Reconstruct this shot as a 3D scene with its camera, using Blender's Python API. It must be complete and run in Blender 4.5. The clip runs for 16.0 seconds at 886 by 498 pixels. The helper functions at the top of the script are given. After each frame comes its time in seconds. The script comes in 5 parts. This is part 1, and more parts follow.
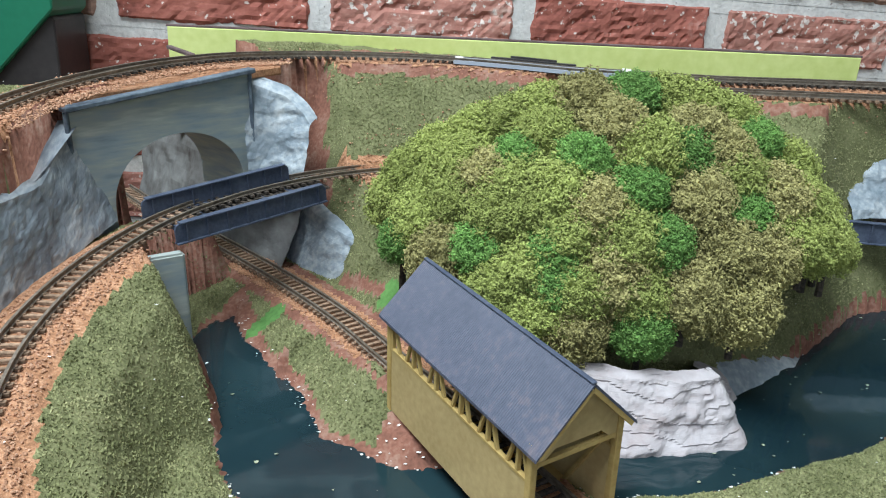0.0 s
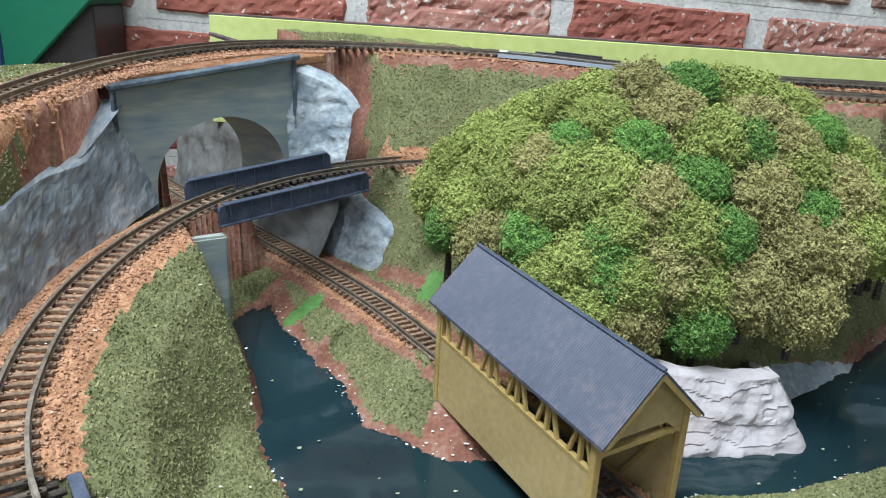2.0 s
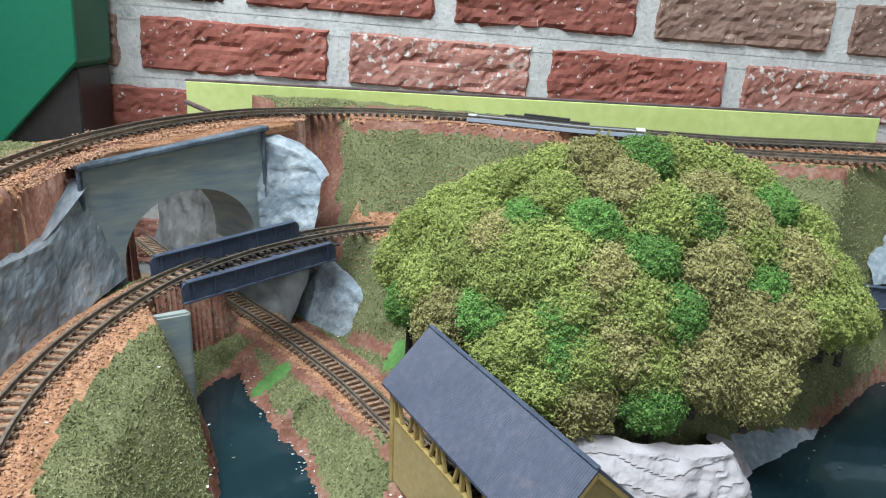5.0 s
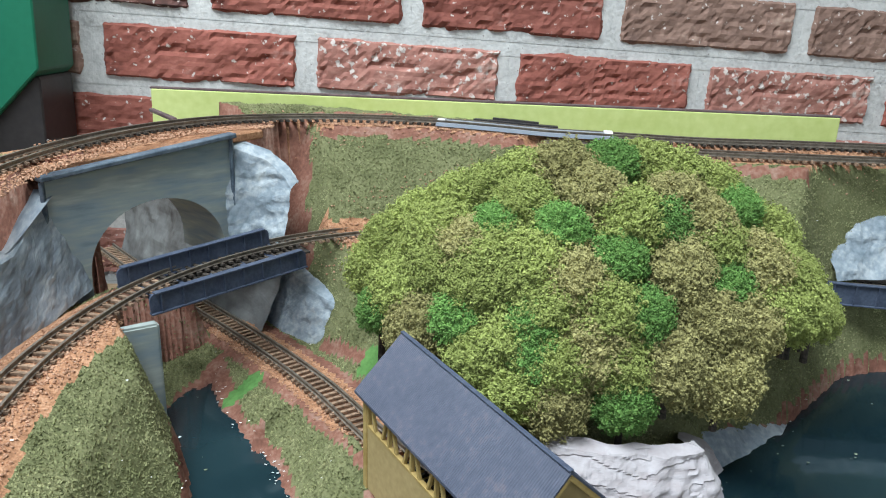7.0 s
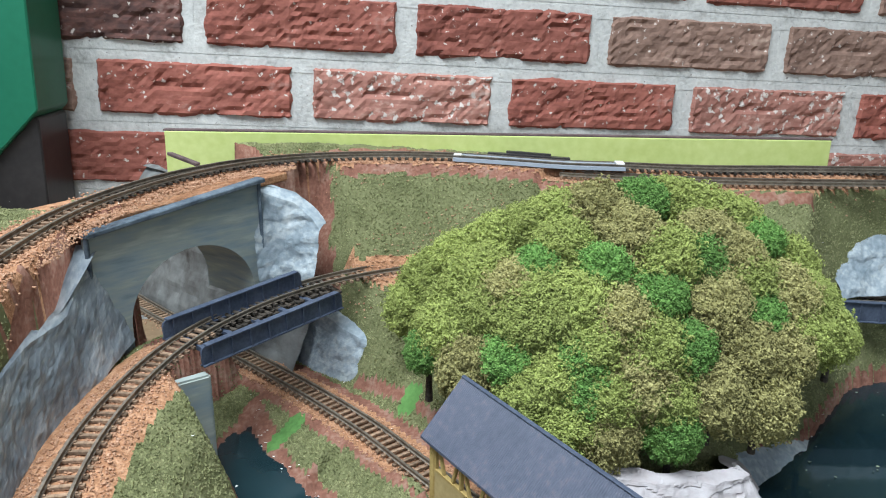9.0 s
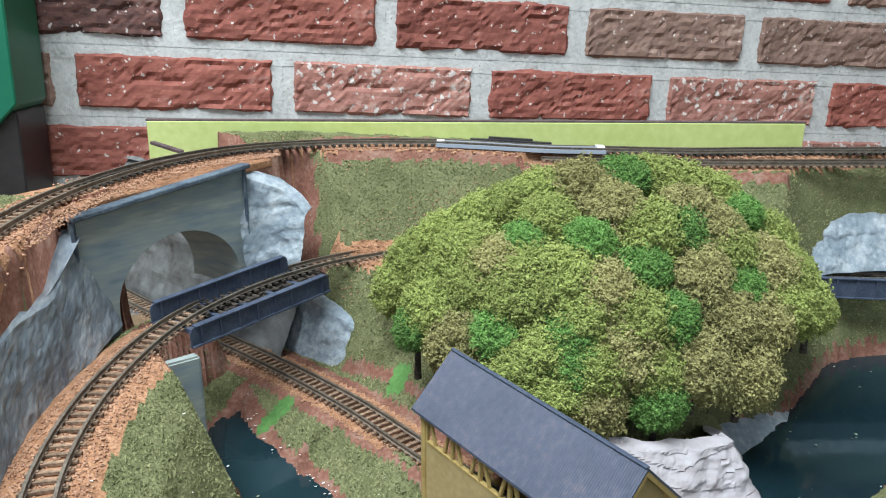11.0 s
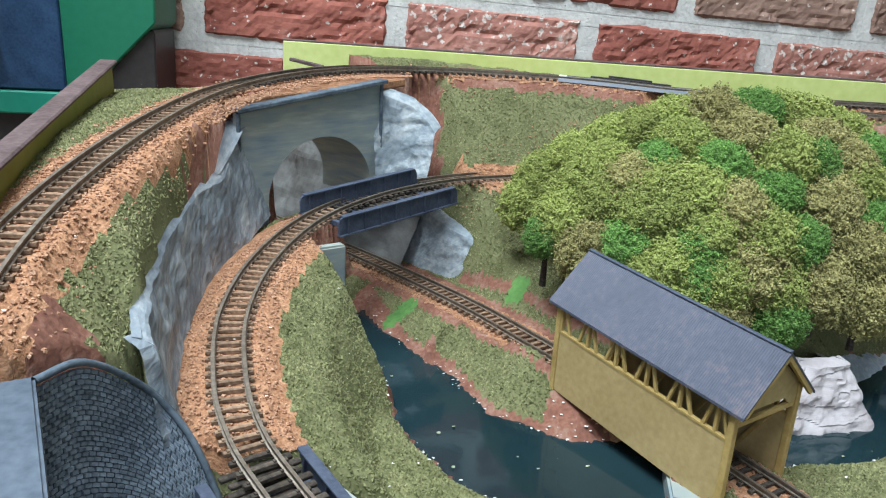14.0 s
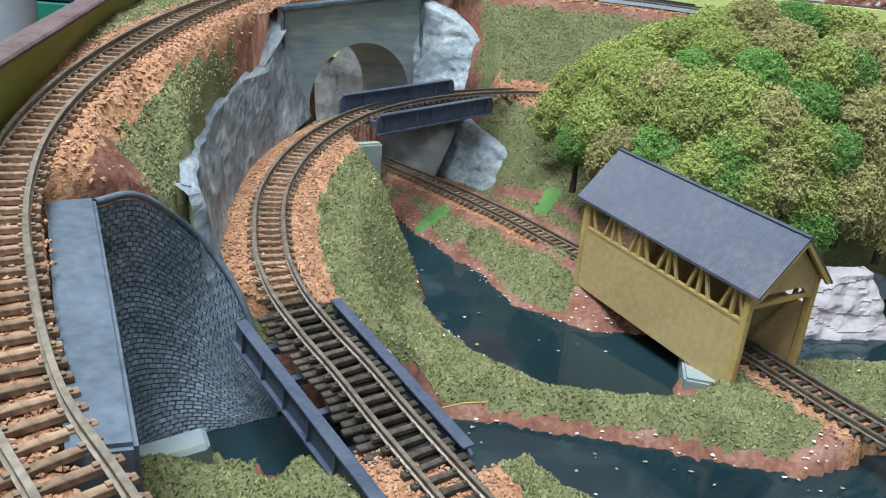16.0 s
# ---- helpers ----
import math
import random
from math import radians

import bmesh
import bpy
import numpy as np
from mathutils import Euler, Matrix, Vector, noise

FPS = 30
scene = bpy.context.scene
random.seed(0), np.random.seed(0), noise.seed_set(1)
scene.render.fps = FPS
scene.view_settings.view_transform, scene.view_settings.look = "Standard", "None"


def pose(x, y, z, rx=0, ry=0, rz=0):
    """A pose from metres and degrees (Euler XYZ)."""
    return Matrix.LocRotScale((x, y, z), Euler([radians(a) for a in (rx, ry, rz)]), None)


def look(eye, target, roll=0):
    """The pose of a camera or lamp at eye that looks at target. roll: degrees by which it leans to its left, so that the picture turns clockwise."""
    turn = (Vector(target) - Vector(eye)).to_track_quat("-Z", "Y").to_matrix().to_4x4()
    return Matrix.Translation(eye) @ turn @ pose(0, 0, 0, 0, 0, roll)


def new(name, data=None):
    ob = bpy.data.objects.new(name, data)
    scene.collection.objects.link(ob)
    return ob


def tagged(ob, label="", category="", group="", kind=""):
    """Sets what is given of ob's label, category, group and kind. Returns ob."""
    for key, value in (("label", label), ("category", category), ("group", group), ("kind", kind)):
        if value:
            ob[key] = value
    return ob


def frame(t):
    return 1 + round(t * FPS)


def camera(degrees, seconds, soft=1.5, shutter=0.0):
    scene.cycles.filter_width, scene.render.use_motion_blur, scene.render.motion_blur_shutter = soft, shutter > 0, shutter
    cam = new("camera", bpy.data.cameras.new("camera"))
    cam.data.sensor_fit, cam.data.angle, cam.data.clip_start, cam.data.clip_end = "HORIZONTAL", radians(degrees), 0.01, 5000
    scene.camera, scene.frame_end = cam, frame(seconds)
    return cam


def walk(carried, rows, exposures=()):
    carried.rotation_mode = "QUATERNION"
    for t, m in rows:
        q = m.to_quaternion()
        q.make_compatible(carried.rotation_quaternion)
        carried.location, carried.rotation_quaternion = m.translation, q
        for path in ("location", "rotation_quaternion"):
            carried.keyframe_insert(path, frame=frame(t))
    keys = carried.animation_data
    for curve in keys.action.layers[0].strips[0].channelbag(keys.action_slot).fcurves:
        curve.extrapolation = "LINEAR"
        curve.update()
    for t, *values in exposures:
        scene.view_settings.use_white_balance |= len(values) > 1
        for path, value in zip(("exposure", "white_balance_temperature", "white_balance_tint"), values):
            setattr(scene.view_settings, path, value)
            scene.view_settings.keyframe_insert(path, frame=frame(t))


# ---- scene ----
cam = camera(61.8, 16.0, soft=1.1)
PATH = [
    (0, (-0.164, -0.855, 0.213), (0.012, 1.014, -0.477), 1.8),
    (0.5, (-0.172, -0.847, 0.208), (-0.003, 1.024, -0.478), 2.3),
    (1, (-0.171, -0.85, 0.208), (-0.009, 1.025, -0.467), 2.8),
    (1.5, (-0.169, -0.851, 0.201), (-0.023, 1.025, -0.478), 2.7),
    (2, (-0.181, -0.849, 0.197), (-0.043, 1.034, -0.462), 3.0),
    (2.5, (-0.175, -0.838, 0.202), (-0.052, 1.046, -0.457), 3.2),
    (3, (-0.188, -0.844, 0.197), (-0.068, 1.047, -0.443), 3.4),
    (3.5, (-0.195, -0.856, 0.203), (-0.093, 1.039, -0.426), 3.5),
    (4, (-0.169, -0.849, 0.209), (-0.097, 1.048, -0.419), 3.2),
    (4.5, (-0.156, -0.847, 0.227), (-0.059, 1.056, -0.381), 2.6),
    (5, (-0.157, -0.847, 0.224), (-0.036, 1.06, -0.367), 2.1),
    (5.2, (-0.154, -0.843, 0.221), (-0.025, 1.066, -0.36), 1.9),
    (7.3, (-0.157, -0.847, 0.228), (0.053, 1.055, -0.353), 1.6),
    (7.5, (-0.159, -0.846, 0.233), (0.063, 1.056, -0.344), 1.5),
    (8, (-0.173, -0.846, 0.239), (0.072, 1.054, -0.334), 1.3),
    (8.5, (-0.186, -0.841, 0.243), (0.086, 1.057, -0.326), 0.8),
    (9, (-0.203, -0.848, 0.247), (0.1, 1.048, -0.315), 0.5),
    (9.2, (-0.207, -0.851, 0.244), (0.109, 1.047, -0.3), 0.0),
    (11.3, (-0.209, -0.857, 0.232), (0.151, 1.029, -0.327), 0.1),
    (11.5, (-0.211, -0.858, 0.23), (0.144, 1.027, -0.335), 0.3),
    (12, (-0.219, -0.861, 0.232), (0.124, 1.025, -0.338), 0.7),
    (12.5, (-0.233, -0.868, 0.228), (0.086, 1.023, -0.342), 1.5),
    (13, (-0.248, -0.876, 0.217), (0.038, 1.016, -0.366), 2.2),
    (13.5, (-0.255, -0.881, 0.214), (-0.004, 1.012, -0.381), 2.8),
    (14, (-0.26, -0.885, 0.202), (-0.042, 1.005, -0.412), 3.3),
    (14.5, (-0.271, -0.897, 0.192), (-0.083, 0.99, -0.445), 3.8),
    (15, (-0.274, -0.906, 0.185), (-0.118, 0.974, -0.479), 4.2),
    (15.5, (-0.267, -0.907, 0.175), (-0.129, 0.961, -0.526), 4.7),
    (16, (-0.258, -0.91, 0.173), (-0.129, 0.95, -0.55), 4.8),
]
walk(cam, [(t, look(eye, target, roll)) for t, eye, target, roll in PATH])


# ---- world and light ----
world = bpy.data.worlds.new("world")
scene.world = world
world.use_nodes = True
wn = world.node_tree
sky = wn.nodes.new("ShaderNodeTexSky")
sky.sky_type, sky.sun_disc = "NISHITA", False
sky.sun_elevation, sky.sun_rotation = radians(50), radians(200)
wn.nodes["Background"].inputs[1].default_value = 0.08
wn.links.new(sky.outputs[0], wn.nodes["Background"].inputs[0])
scene.view_settings.exposure = 0.0


def area_lamp(name, size_x, size_y, power, color, m):
    data = bpy.data.lights.new(name, "AREA")
    data.shape, data.size, data.size_y, data.energy, data.color = "RECTANGLE", size_x, size_y, power, color
    ob = new(name, data)
    ob.matrix_world = m
    return ob


# Unseen key light, added up to the left where the shading puts it.
area_lamp("overhead_key_light", 1.2, 0.6, 57.0, (0.82, 0.93, 1.0), look((-0.60, -0.86, 1.52), (-0.10, -0.45, 0.0)))
# Added fill from behind the camera; no window is known there.
area_lamp("front_fill_light", 1.6, 1.2, 6.5, (0.82, 0.92, 1.0), look((-0.3, -2.45, 0.95), (-0.1, -0.4, 0.1)))


# ---- materials ----
def mat(name, stops, scale=60.0, rough=0.8, bump=0.3, fine=6.0, metal=0.0, spec=0.3, detail=6.0, random_shift=0.0, dist=0.001, coord="Object", stretch=None, turn=(0, 0, 0), specks=None, island=0.0):
    """A surface with colour variation at two scales and fine relief."""
    m = bpy.data.materials.new(name)
    m.use_nodes = True
    nt = m.node_tree
    b = nt.nodes["Principled BSDF"]
    tc = nt.nodes.new("ShaderNodeTexCoord")
    n1 = nt.nodes.new("ShaderNodeTexNoise")
    n1.inputs["Scale"].default_value, n1.inputs["Detail"].default_value = scale, detail
    n2 = nt.nodes.new("ShaderNodeTexNoise")
    n2.inputs["Scale"].default_value, n2.inputs["Detail"].default_value = scale * fine, 4.0
    mixn = nt.nodes.new("ShaderNodeMath")
    mixn.operation = "MULTIPLY_ADD"
    mixn.inputs[1].default_value = 0.45
    half = nt.nodes.new("ShaderNodeMath")
    half.operation, half.inputs[1].default_value = "MULTIPLY", 0.55
    ramp = nt.nodes.new("ShaderNodeValToRGB")
    els = ramp.color_ramp.elements
    for i, (p, c) in enumerate(stops):
        e = els[i] if i < 2 else els.new(p)
        e.position, e.color = p, (*c, 1)
    L = nt.links.new
    vec = tc.outputs[coord]
    if stretch:
        mp = nt.nodes.new("ShaderNodeMapping")
        mp.vector_type = "TEXTURE"
        mp.inputs["Rotation"].default_value = [radians(a) for a in turn]
        mp.inputs["Scale"].default_value = stretch
        L(vec, mp.inputs["Vector"])
        vec = mp.outputs[0]
    L(vec, n1.inputs["Vector"])
    L(vec, n2.inputs["Vector"])
    L(n1.outputs[0], half.inputs[0])
    L(n2.outputs[0], mixn.inputs[0])
    L(half.outputs[0], mixn.inputs[2])
    L(mixn.outputs[0], ramp.inputs[0])
    out = ramp.outputs[0]
    if random_shift:
        info = nt.nodes.new("ShaderNodeObjectInfo")
        hsv = nt.nodes.new("ShaderNodeHueSaturation")
        mr = nt.nodes.new("ShaderNodeMapRange")
        mr.inputs[3].default_value, mr.inputs[4].default_value = 1 - random_shift, 1 + random_shift
        L(info.outputs["Random"], mr.inputs[0])
        L(mr.outputs[0], hsv.inputs["Value"])
        L(out, hsv.inputs["Color"])
        out = hsv.outputs[0]
    if island:
        geo = nt.nodes.new("ShaderNodeNewGeometry")
        hsv = nt.nodes.new("ShaderNodeHueSaturation")
        mr = nt.nodes.new("ShaderNodeMapRange")
        mr.inputs[3].default_value, mr.inputs[4].default_value = 1 - island, 1 + island
        L(geo.outputs["Random Per Island"], mr.inputs[0])
        L(mr.outputs[0], hsv.inputs["Value"])
        L(out, hsv.inputs["Color"])
        out = hsv.outputs[0]
    if specks:
        size, level, tint = specks
        sn = nt.nodes.new("ShaderNodeTexNoise")
        sn.inputs["Scale"].default_value, sn.inputs["Detail"].default_value = size, 3.0
        sr = nt.nodes.new("ShaderNodeValToRGB")
        sr.color_ramp.elements[0].position, sr.color_ramp.elements[1].position = level, level + 0.05
        sm = nt.nodes.new("ShaderNodeMix")
        sm.data_type = "RGBA"
        sm.inputs["B"].default_value = (*tint, 1)
        L(tc.outputs[coord], sn.inputs["Vector"])
        L(sn.outputs[0], sr.inputs[0])
        L(sr.outputs[0], sm.inputs["Factor"])
        L(out, sm.inputs["A"])
        out = sm.outputs["Result"]
    L(out, b.inputs["Base Color"])
    b.inputs["Roughness"].default_value, b.inputs["Metallic"].default_value = rough, metal
    b.inputs["Specular IOR Level"].default_value = spec
    if bump:
        bp = nt.nodes.new("ShaderNodeBump")
        bp.inputs["Strength"].default_value, bp.inputs["Distance"].default_value = bump, dist
        L(mixn.outputs[0], bp.inputs["Height"])
        L(bp.outputs[0], b.inputs["Normal"])
    return m


M_GRASS = mat("grass_flock", [(0.32, (0.085, 0.092, 0.038)), (0.68, (0.21, 0.21, 0.105)), (0.5, (0.14, 0.146, 0.066))], 60, 0.95, 0.5, 12, dist=0.0012)
M_BLADE = mat("grass_crumb", [(0.3, (0.115, 0.125, 0.05)), (0.7, (0.30, 0.295, 0.15)), (0.5, (0.205, 0.213, 0.10))], 40, 0.95, 0, 6, island=0.28)
M_BALLAST = mat("orange_ballast", [(0.3, (0.17, 0.08, 0.042)), (0.7, (0.58, 0.34, 0.21)), (0.5, (0.39, 0.195, 0.105))], 160, 0.95, 1.0, 5, dist=0.002)
M_CHIP = mat("ballast_chip", [(0.3, (0.19, 0.092, 0.052)), (0.7, (0.62, 0.40, 0.28)), (0.5, (0.41, 0.225, 0.138))], 300, 0.95, 0, 3)
M_EARTH = mat("red_earth", [(0.3, (0.10, 0.045, 0.032)), (0.72, (0.33, 0.22, 0.17)), (0.5, (0.22, 0.095, 0.065))], 55, 0.9, 0.7, 7, dist=0.002)
M_ROCK = mat("grey_blue_rock", [(0.34, (0.12, 0.145, 0.175)), (0.70, (0.50, 0.53, 0.55)), (0.50, (0.235, 0.275, 0.31))], 70, 0.6, 0.6, 5, dist=0.0018, stretch=(1.0, 3.2, 0.9), turn=(24, 0, 0))
M_WHITEROCK = mat("white_rock", [(0.30, (0.34, 0.28, 0.275)), (0.66, (0.52, 0.49, 0.505)), (0.46, (0.42, 0.38, 0.39))], 34, 0.8, 0.5, 7, dist=0.0014, stretch=(1.6, 1.6, 0.7))
M_PATCHROCK = mat("blue_white_rock", [(0.32, (0.16, 0.205, 0.24)), (0.70, (0.50, 0.53, 0.54)), (0.49, (0.27, 0.315, 0.35))], 55, 0.6, 0.6, 5, dist=0.0016)
M_CAVE = mat("smoky_grey_rock", [(0.30, (0.06, 0.052, 0.048)), (0.68, (0.24, 0.25, 0.245)), (0.48, (0.14, 0.14, 0.138))], 18, 0.8, 0.4, 5, dist=0.002)
M_GREYSTONE = mat("painted_grey_masonry", [(0.28, (0.15, 0.195, 0.225)), (0.72, (0.40, 0.425, 0.40)), (0.42, (0.225, 0.28, 0.305)), (0.56, (0.29, 0.325, 0.305))], 26, 0.6, 0.5, 4, stretch=(2.2, 2.2, 0.35), turn=(0, 0, 0), dist=0.0012)
M_COPING = mat("slate_blue_coping", [(0.35, (0.045, 0.065, 0.09)), (0.65, (0.15, 0.19, 0.23))], 60, 0.6, 0.3, 6)
M_SLATE = mat("slate_blue_paint", [(0.35, (0.052, 0.072, 0.10)), (0.68, (0.12, 0.15, 0.19))], 45, 0.65, 0.3, 7)
M_GIRDER = mat("girder_blue_grey", [(0.35, (0.038, 0.050, 0.082)), (0.68, (0.085, 0.105, 0.15))], 90, 0.5, 0.15, 6)
M_SLEEPER = mat("sleeper_dark", [(0.35, (0.022, 0.020, 0.018)), (0.7, (0.11, 0.085, 0.065))], 200, 0.85, 0.3, 4, random_shift=0.35)
M_SLEEPER_DUSTY = mat("sleeper_dusty", [(0.3, (0.08, 0.052, 0.036)), (0.7, (0.38, 0.25, 0.165))], 160, 0.9, 0.3, 4, random_shift=0.3)
M_RAIL = mat("rail_steel", [(0.35, (0.14, 0.115, 0.09)), (0.7, (0.30, 0.26, 0.215))], 120, 0.45, 0.1, 4, metal=0.6)
M_TAN = mat("ochre_painted_wood", [(0.3, (0.34, 0.245, 0.105)), (0.7, (0.50, 0.38, 0.185))], 28, 0.7, 0.15, 12)
M_TIMBER = mat("ochre_timber", [(0.3, (0.33, 0.22, 0.07)), (0.7, (0.52, 0.38, 0.15))], 80, 0.7, 0.2, 5)
M_ROOF = mat("blue_grey_roof", [(0.30, (0.052, 0.062, 0.092)), (0.72, (0.16, 0.132, 0.15)), (0.5, (0.076, 0.085, 0.122))], 22, 0.5, 0.15, 14)
M_MORTAR = mat("pale_mortar", [(0.28, (0.30, 0.29, 0.275)), (0.7, (0.68, 0.67, 0.645)), (0.46, (0.52, 0.515, 0.50))], 34, 0.9, 0.9, 7, dist=0.003, specks=(240, 0.70, (0.20, 0.17, 0.16)))
M_JOINT = mat("grey_joint", [(0.4, (0.26, 0.26, 0.26)), (0.6, (0.42, 0.42, 0.42))], 30, 0.95, 0)
M_BRICK = mat("red_brick", [(0.30, (0.11, 0.034, 0.028)), (0.46, (0.27, 0.088, 0.066)), (0.60, (0.35, 0.125, 0.095)), (0.72, (0.44, 0.24, 0.20))], 30, 0.9, 0.8, 6, random_shift=0.2, dist=0.0022, detail=9, stretch=(1.7, 1.0, 0.9), specks=(170, 0.655, (0.60, 0.53, 0.49)))
M_BRICK_BROWN = mat("brown_brick", [(0.30, (0.10, 0.060, 0.050)), (0.45, (0.22, 0.135, 0.105)), (0.58, (0.30, 0.19, 0.15)), (0.70, (0.42, 0.30, 0.24))], 30, 0.9, 0.8, 6, random_shift=0.2, dist=0.0022, detail=9, stretch=(1.7, 1.0, 0.9), specks=(170, 0.66, (0.60, 0.53, 0.49)))
M_BRICK_PALE = mat("pale_red_brick", [(0.30, (0.17, 0.068, 0.054)), (0.45, (0.33, 0.145, 0.115)), (0.57, (0.40, 0.195, 0.155)), (0.68, (0.52, 0.36, 0.31))], 30, 0.9, 0.8, 6, random_shift=0.12, dist=0.0022, detail=9, stretch=(1.7, 1.0, 0.9), specks=(150, 0.585, (0.60, 0.53, 0.49)))
M_BRICK_DARK = mat("burnt_dark_brick", [(0.30, (0.035, 0.024, 0.024)), (0.47, (0.09, 0.048, 0.043)), (0.60, (0.16, 0.075, 0.062)), (0.70, (0.25, 0.16, 0.14))], 30, 0.9, 0.8, 6, random_shift=0.12, dist=0.0022, detail=9, stretch=(1.7, 1.0, 0.9), specks=(170, 0.64, (0.60, 0.53, 0.49)))
M_LIME = mat("lime_green_board", [(0.3, (0.43, 0.50, 0.15)), (0.7, (0.60, 0.66, 0.27))], 10, 0.7, 0.1, 14)
M_OLIVE = mat("olive_green_board", [(0.3, (0.17, 0.185, 0.03)), (0.7, (0.26, 0.27, 0.055))], 12, 0.6, 0.1, 10)
M_EDGE = mat("dark_brown_edge", [(0.3, (0.055, 0.035, 0.035)), (0.7, (0.17, 0.12, 0.12))], 60, 0.8, 0.3)
M_GREEN = mat("green_enamel", [(0.3, (0.010, 0.135, 0.075)), (0.7, (0.016, 0.17, 0.095))], 6, 0.4, 0.02, 20)
M_TEAL = mat("teal_enamel", [(0.3, (0.012, 0.22, 0.15)), (0.7, (0.02, 0.27, 0.19))], 6, 0.4, 0.02, 20)
M_BLUE = mat("blue_panel", [(0.35, (0.012, 0.035, 0.085)), (0.7, (0.035, 0.085, 0.17))], 60, 0.45, 0.1, 6)
M_BLACK = mat("black_plastic", [(0.3, (0.018, 0.017, 0.018)), (0.7, (0.045, 0.04, 0.04))], 20, 0.4, 0.05)
M_PIPE = mat("grey_plastic_pipe", [(0.3, (0.22, 0.25, 0.30)), (0.7, (0.30, 0.33, 0.38))], 10, 0.4, 0.03)
M_PLASTER = mat("plain_plaster", [(0.3, (0.48, 0.47, 0.45)), (0.7, (0.62, 0.61, 0.58))], 3, 0.9, 0.2, 12)
M_FLOOR = mat("concrete_floor", [(0.3, (0.16, 0.155, 0.15)), (0.7, (0.28, 0.27, 0.26))], 4, 0.8, 0.2, 12)
M_WOOD = mat("raw_board", [(0.3, (0.20, 0.13, 0.075)), (0.7, (0.36, 0.26, 0.16))], 14, 0.7, 0.2, 8)
M_WHITE = mat("white_glue", [(0.3, (0.62, 0.62, 0.60)), (0.7, (0.82, 0.82, 0.80))], 90, 0.6, 0.3)
M_BRIGHT = mat("bright_green_paint", [(0.3, (0.05, 0.13, 0.03)), (0.7, (0.13, 0.29, 0.08))], 60, 0.8, 0.4)
M_LEAF = {
    "olive": mat("foliage_olive", [(0.3, (0.23, 0.27, 0.072)), (0.7, (0.36, 0.40, 0.13)), (0.5, (0.29, 0.335, 0.096))], 5, 0.95, 0, 4, random_shift=0.14, island=0.24),
    "tan": mat("foliage_khaki", [(0.3, (0.235, 0.215, 0.082)), (0.7, (0.40, 0.365, 0.16)), (0.5, (0.31, 0.285, 0.115))], 5, 0.95, 0, 4, random_shift=0.14, island=0.24),
    "dark": mat("foliage_green", [(0.3, (0.085, 0.195, 0.048)), (0.7, (0.22, 0.37, 0.10)), (0.5, (0.14, 0.275, 0.068))], 5, 0.95, 0, 4, random_shift=0.18, island=0.24),
}


def water_material():
    m = bpy.data.materials.new("dark_resin_water")
    m.use_nodes = True
    nt = m.node_tree
    b = nt.nodes["Principled BSDF"]
    tc = nt.nodes.new("ShaderNodeTexCoord")
    n = nt.nodes.new("ShaderNodeTexNoise")
    n.inputs["Scale"].default_value, n.inputs["Detail"].default_value = 9, 5
    r = nt.nodes.new("ShaderNodeValToRGB")
    r.color_ramp.elements[0].position, r.color_ramp.elements[0].color = 0.35, (0.007, 0.019, 0.025, 1)
    r.color_ramp.elements[1].position, r.color_ramp.elements[1].color = 0.7, (0.017, 0.039, 0.046, 1)
    n2 = nt.nodes.new("ShaderNodeTexNoise")
    n2.inputs["Scale"].default_value = 70
    bp = nt.nodes.new("ShaderNodeBump")
    bp.inputs["Strength"].default_value, bp.inputs["Distance"].default_value = 0.12, 0.0006
    L = nt.links.new
    L(tc.outputs["Object"], n.inputs["Vector"])
    L(tc.outputs["Object"], n2.inputs["Vector"])
    L(n.outputs[0], r.inputs[0])
    L(r.outputs[0], b.inputs["Base Color"])
    L(n2.outputs[0], bp.inputs["Height"])
    L(bp.outputs[0], b.inputs["Normal"])
    b.inputs["Roughness"].default_value = 0.07
    b.inputs["IOR"].default_value = 1.45
    return m


M_WATER = water_material()


# ---- mesh helpers ----
def mesh_object(name, verts, faces, material, parent=None, label="", smooth=False):
    me = bpy.data.meshes.new(name)
    me.from_pydata([tuple(v) for v in verts], [], faces)
    me.materials.append(material)
    if smooth:
        me.polygons.foreach_set("use_smooth", [True] * len(me.polygons))
    me.update()
    ob = new(name, me)
    ob.parent = parent
    if label:
        tagged(ob, label)
    return ob


def part(name, bm, material, parent=None, label=""):
    """Links a bmesh as one mesh object under a thing or a part."""
    me = bpy.data.meshes.new(name)
    bm.normal_update()
    bm.to_mesh(me)
    bm.free()
    me.materials.append(material)
    ob = new(name, me)
    ob.parent = parent
    if label:
        tagged(ob, label)
    return ob


def shared(name, me, parent, m=None):
    ob = new(name, me)
    ob.parent = parent
    if m is not None:
        ob.matrix_basis = m
    return ob


def thing(name, label, category, at=(0, 0, 0), group="", kind=""):
    ob = new(name)
    ob.empty_display_size = 0.01
    ob.location = at
    return tagged(ob, label, category, group, kind)


def add_box(bm, m, sx, sy, sz, bevel=0.0):
    r = bmesh.ops.create_cube(bm, size=1.0, matrix=m @ Matrix.Diagonal((sx, sy, sz, 1)))
    if bevel:
        es = list({e for v in r["verts"] for e in v.link_edges})
        bmesh.ops.bevel(bm, geom=es, offset=bevel, segments=1, affect="EDGES")


def box_bm(m, sx, sy, sz, bevel=0.0):
    bm = bmesh.new()
    add_box(bm, m, sx, sy, sz, bevel)
    return bm


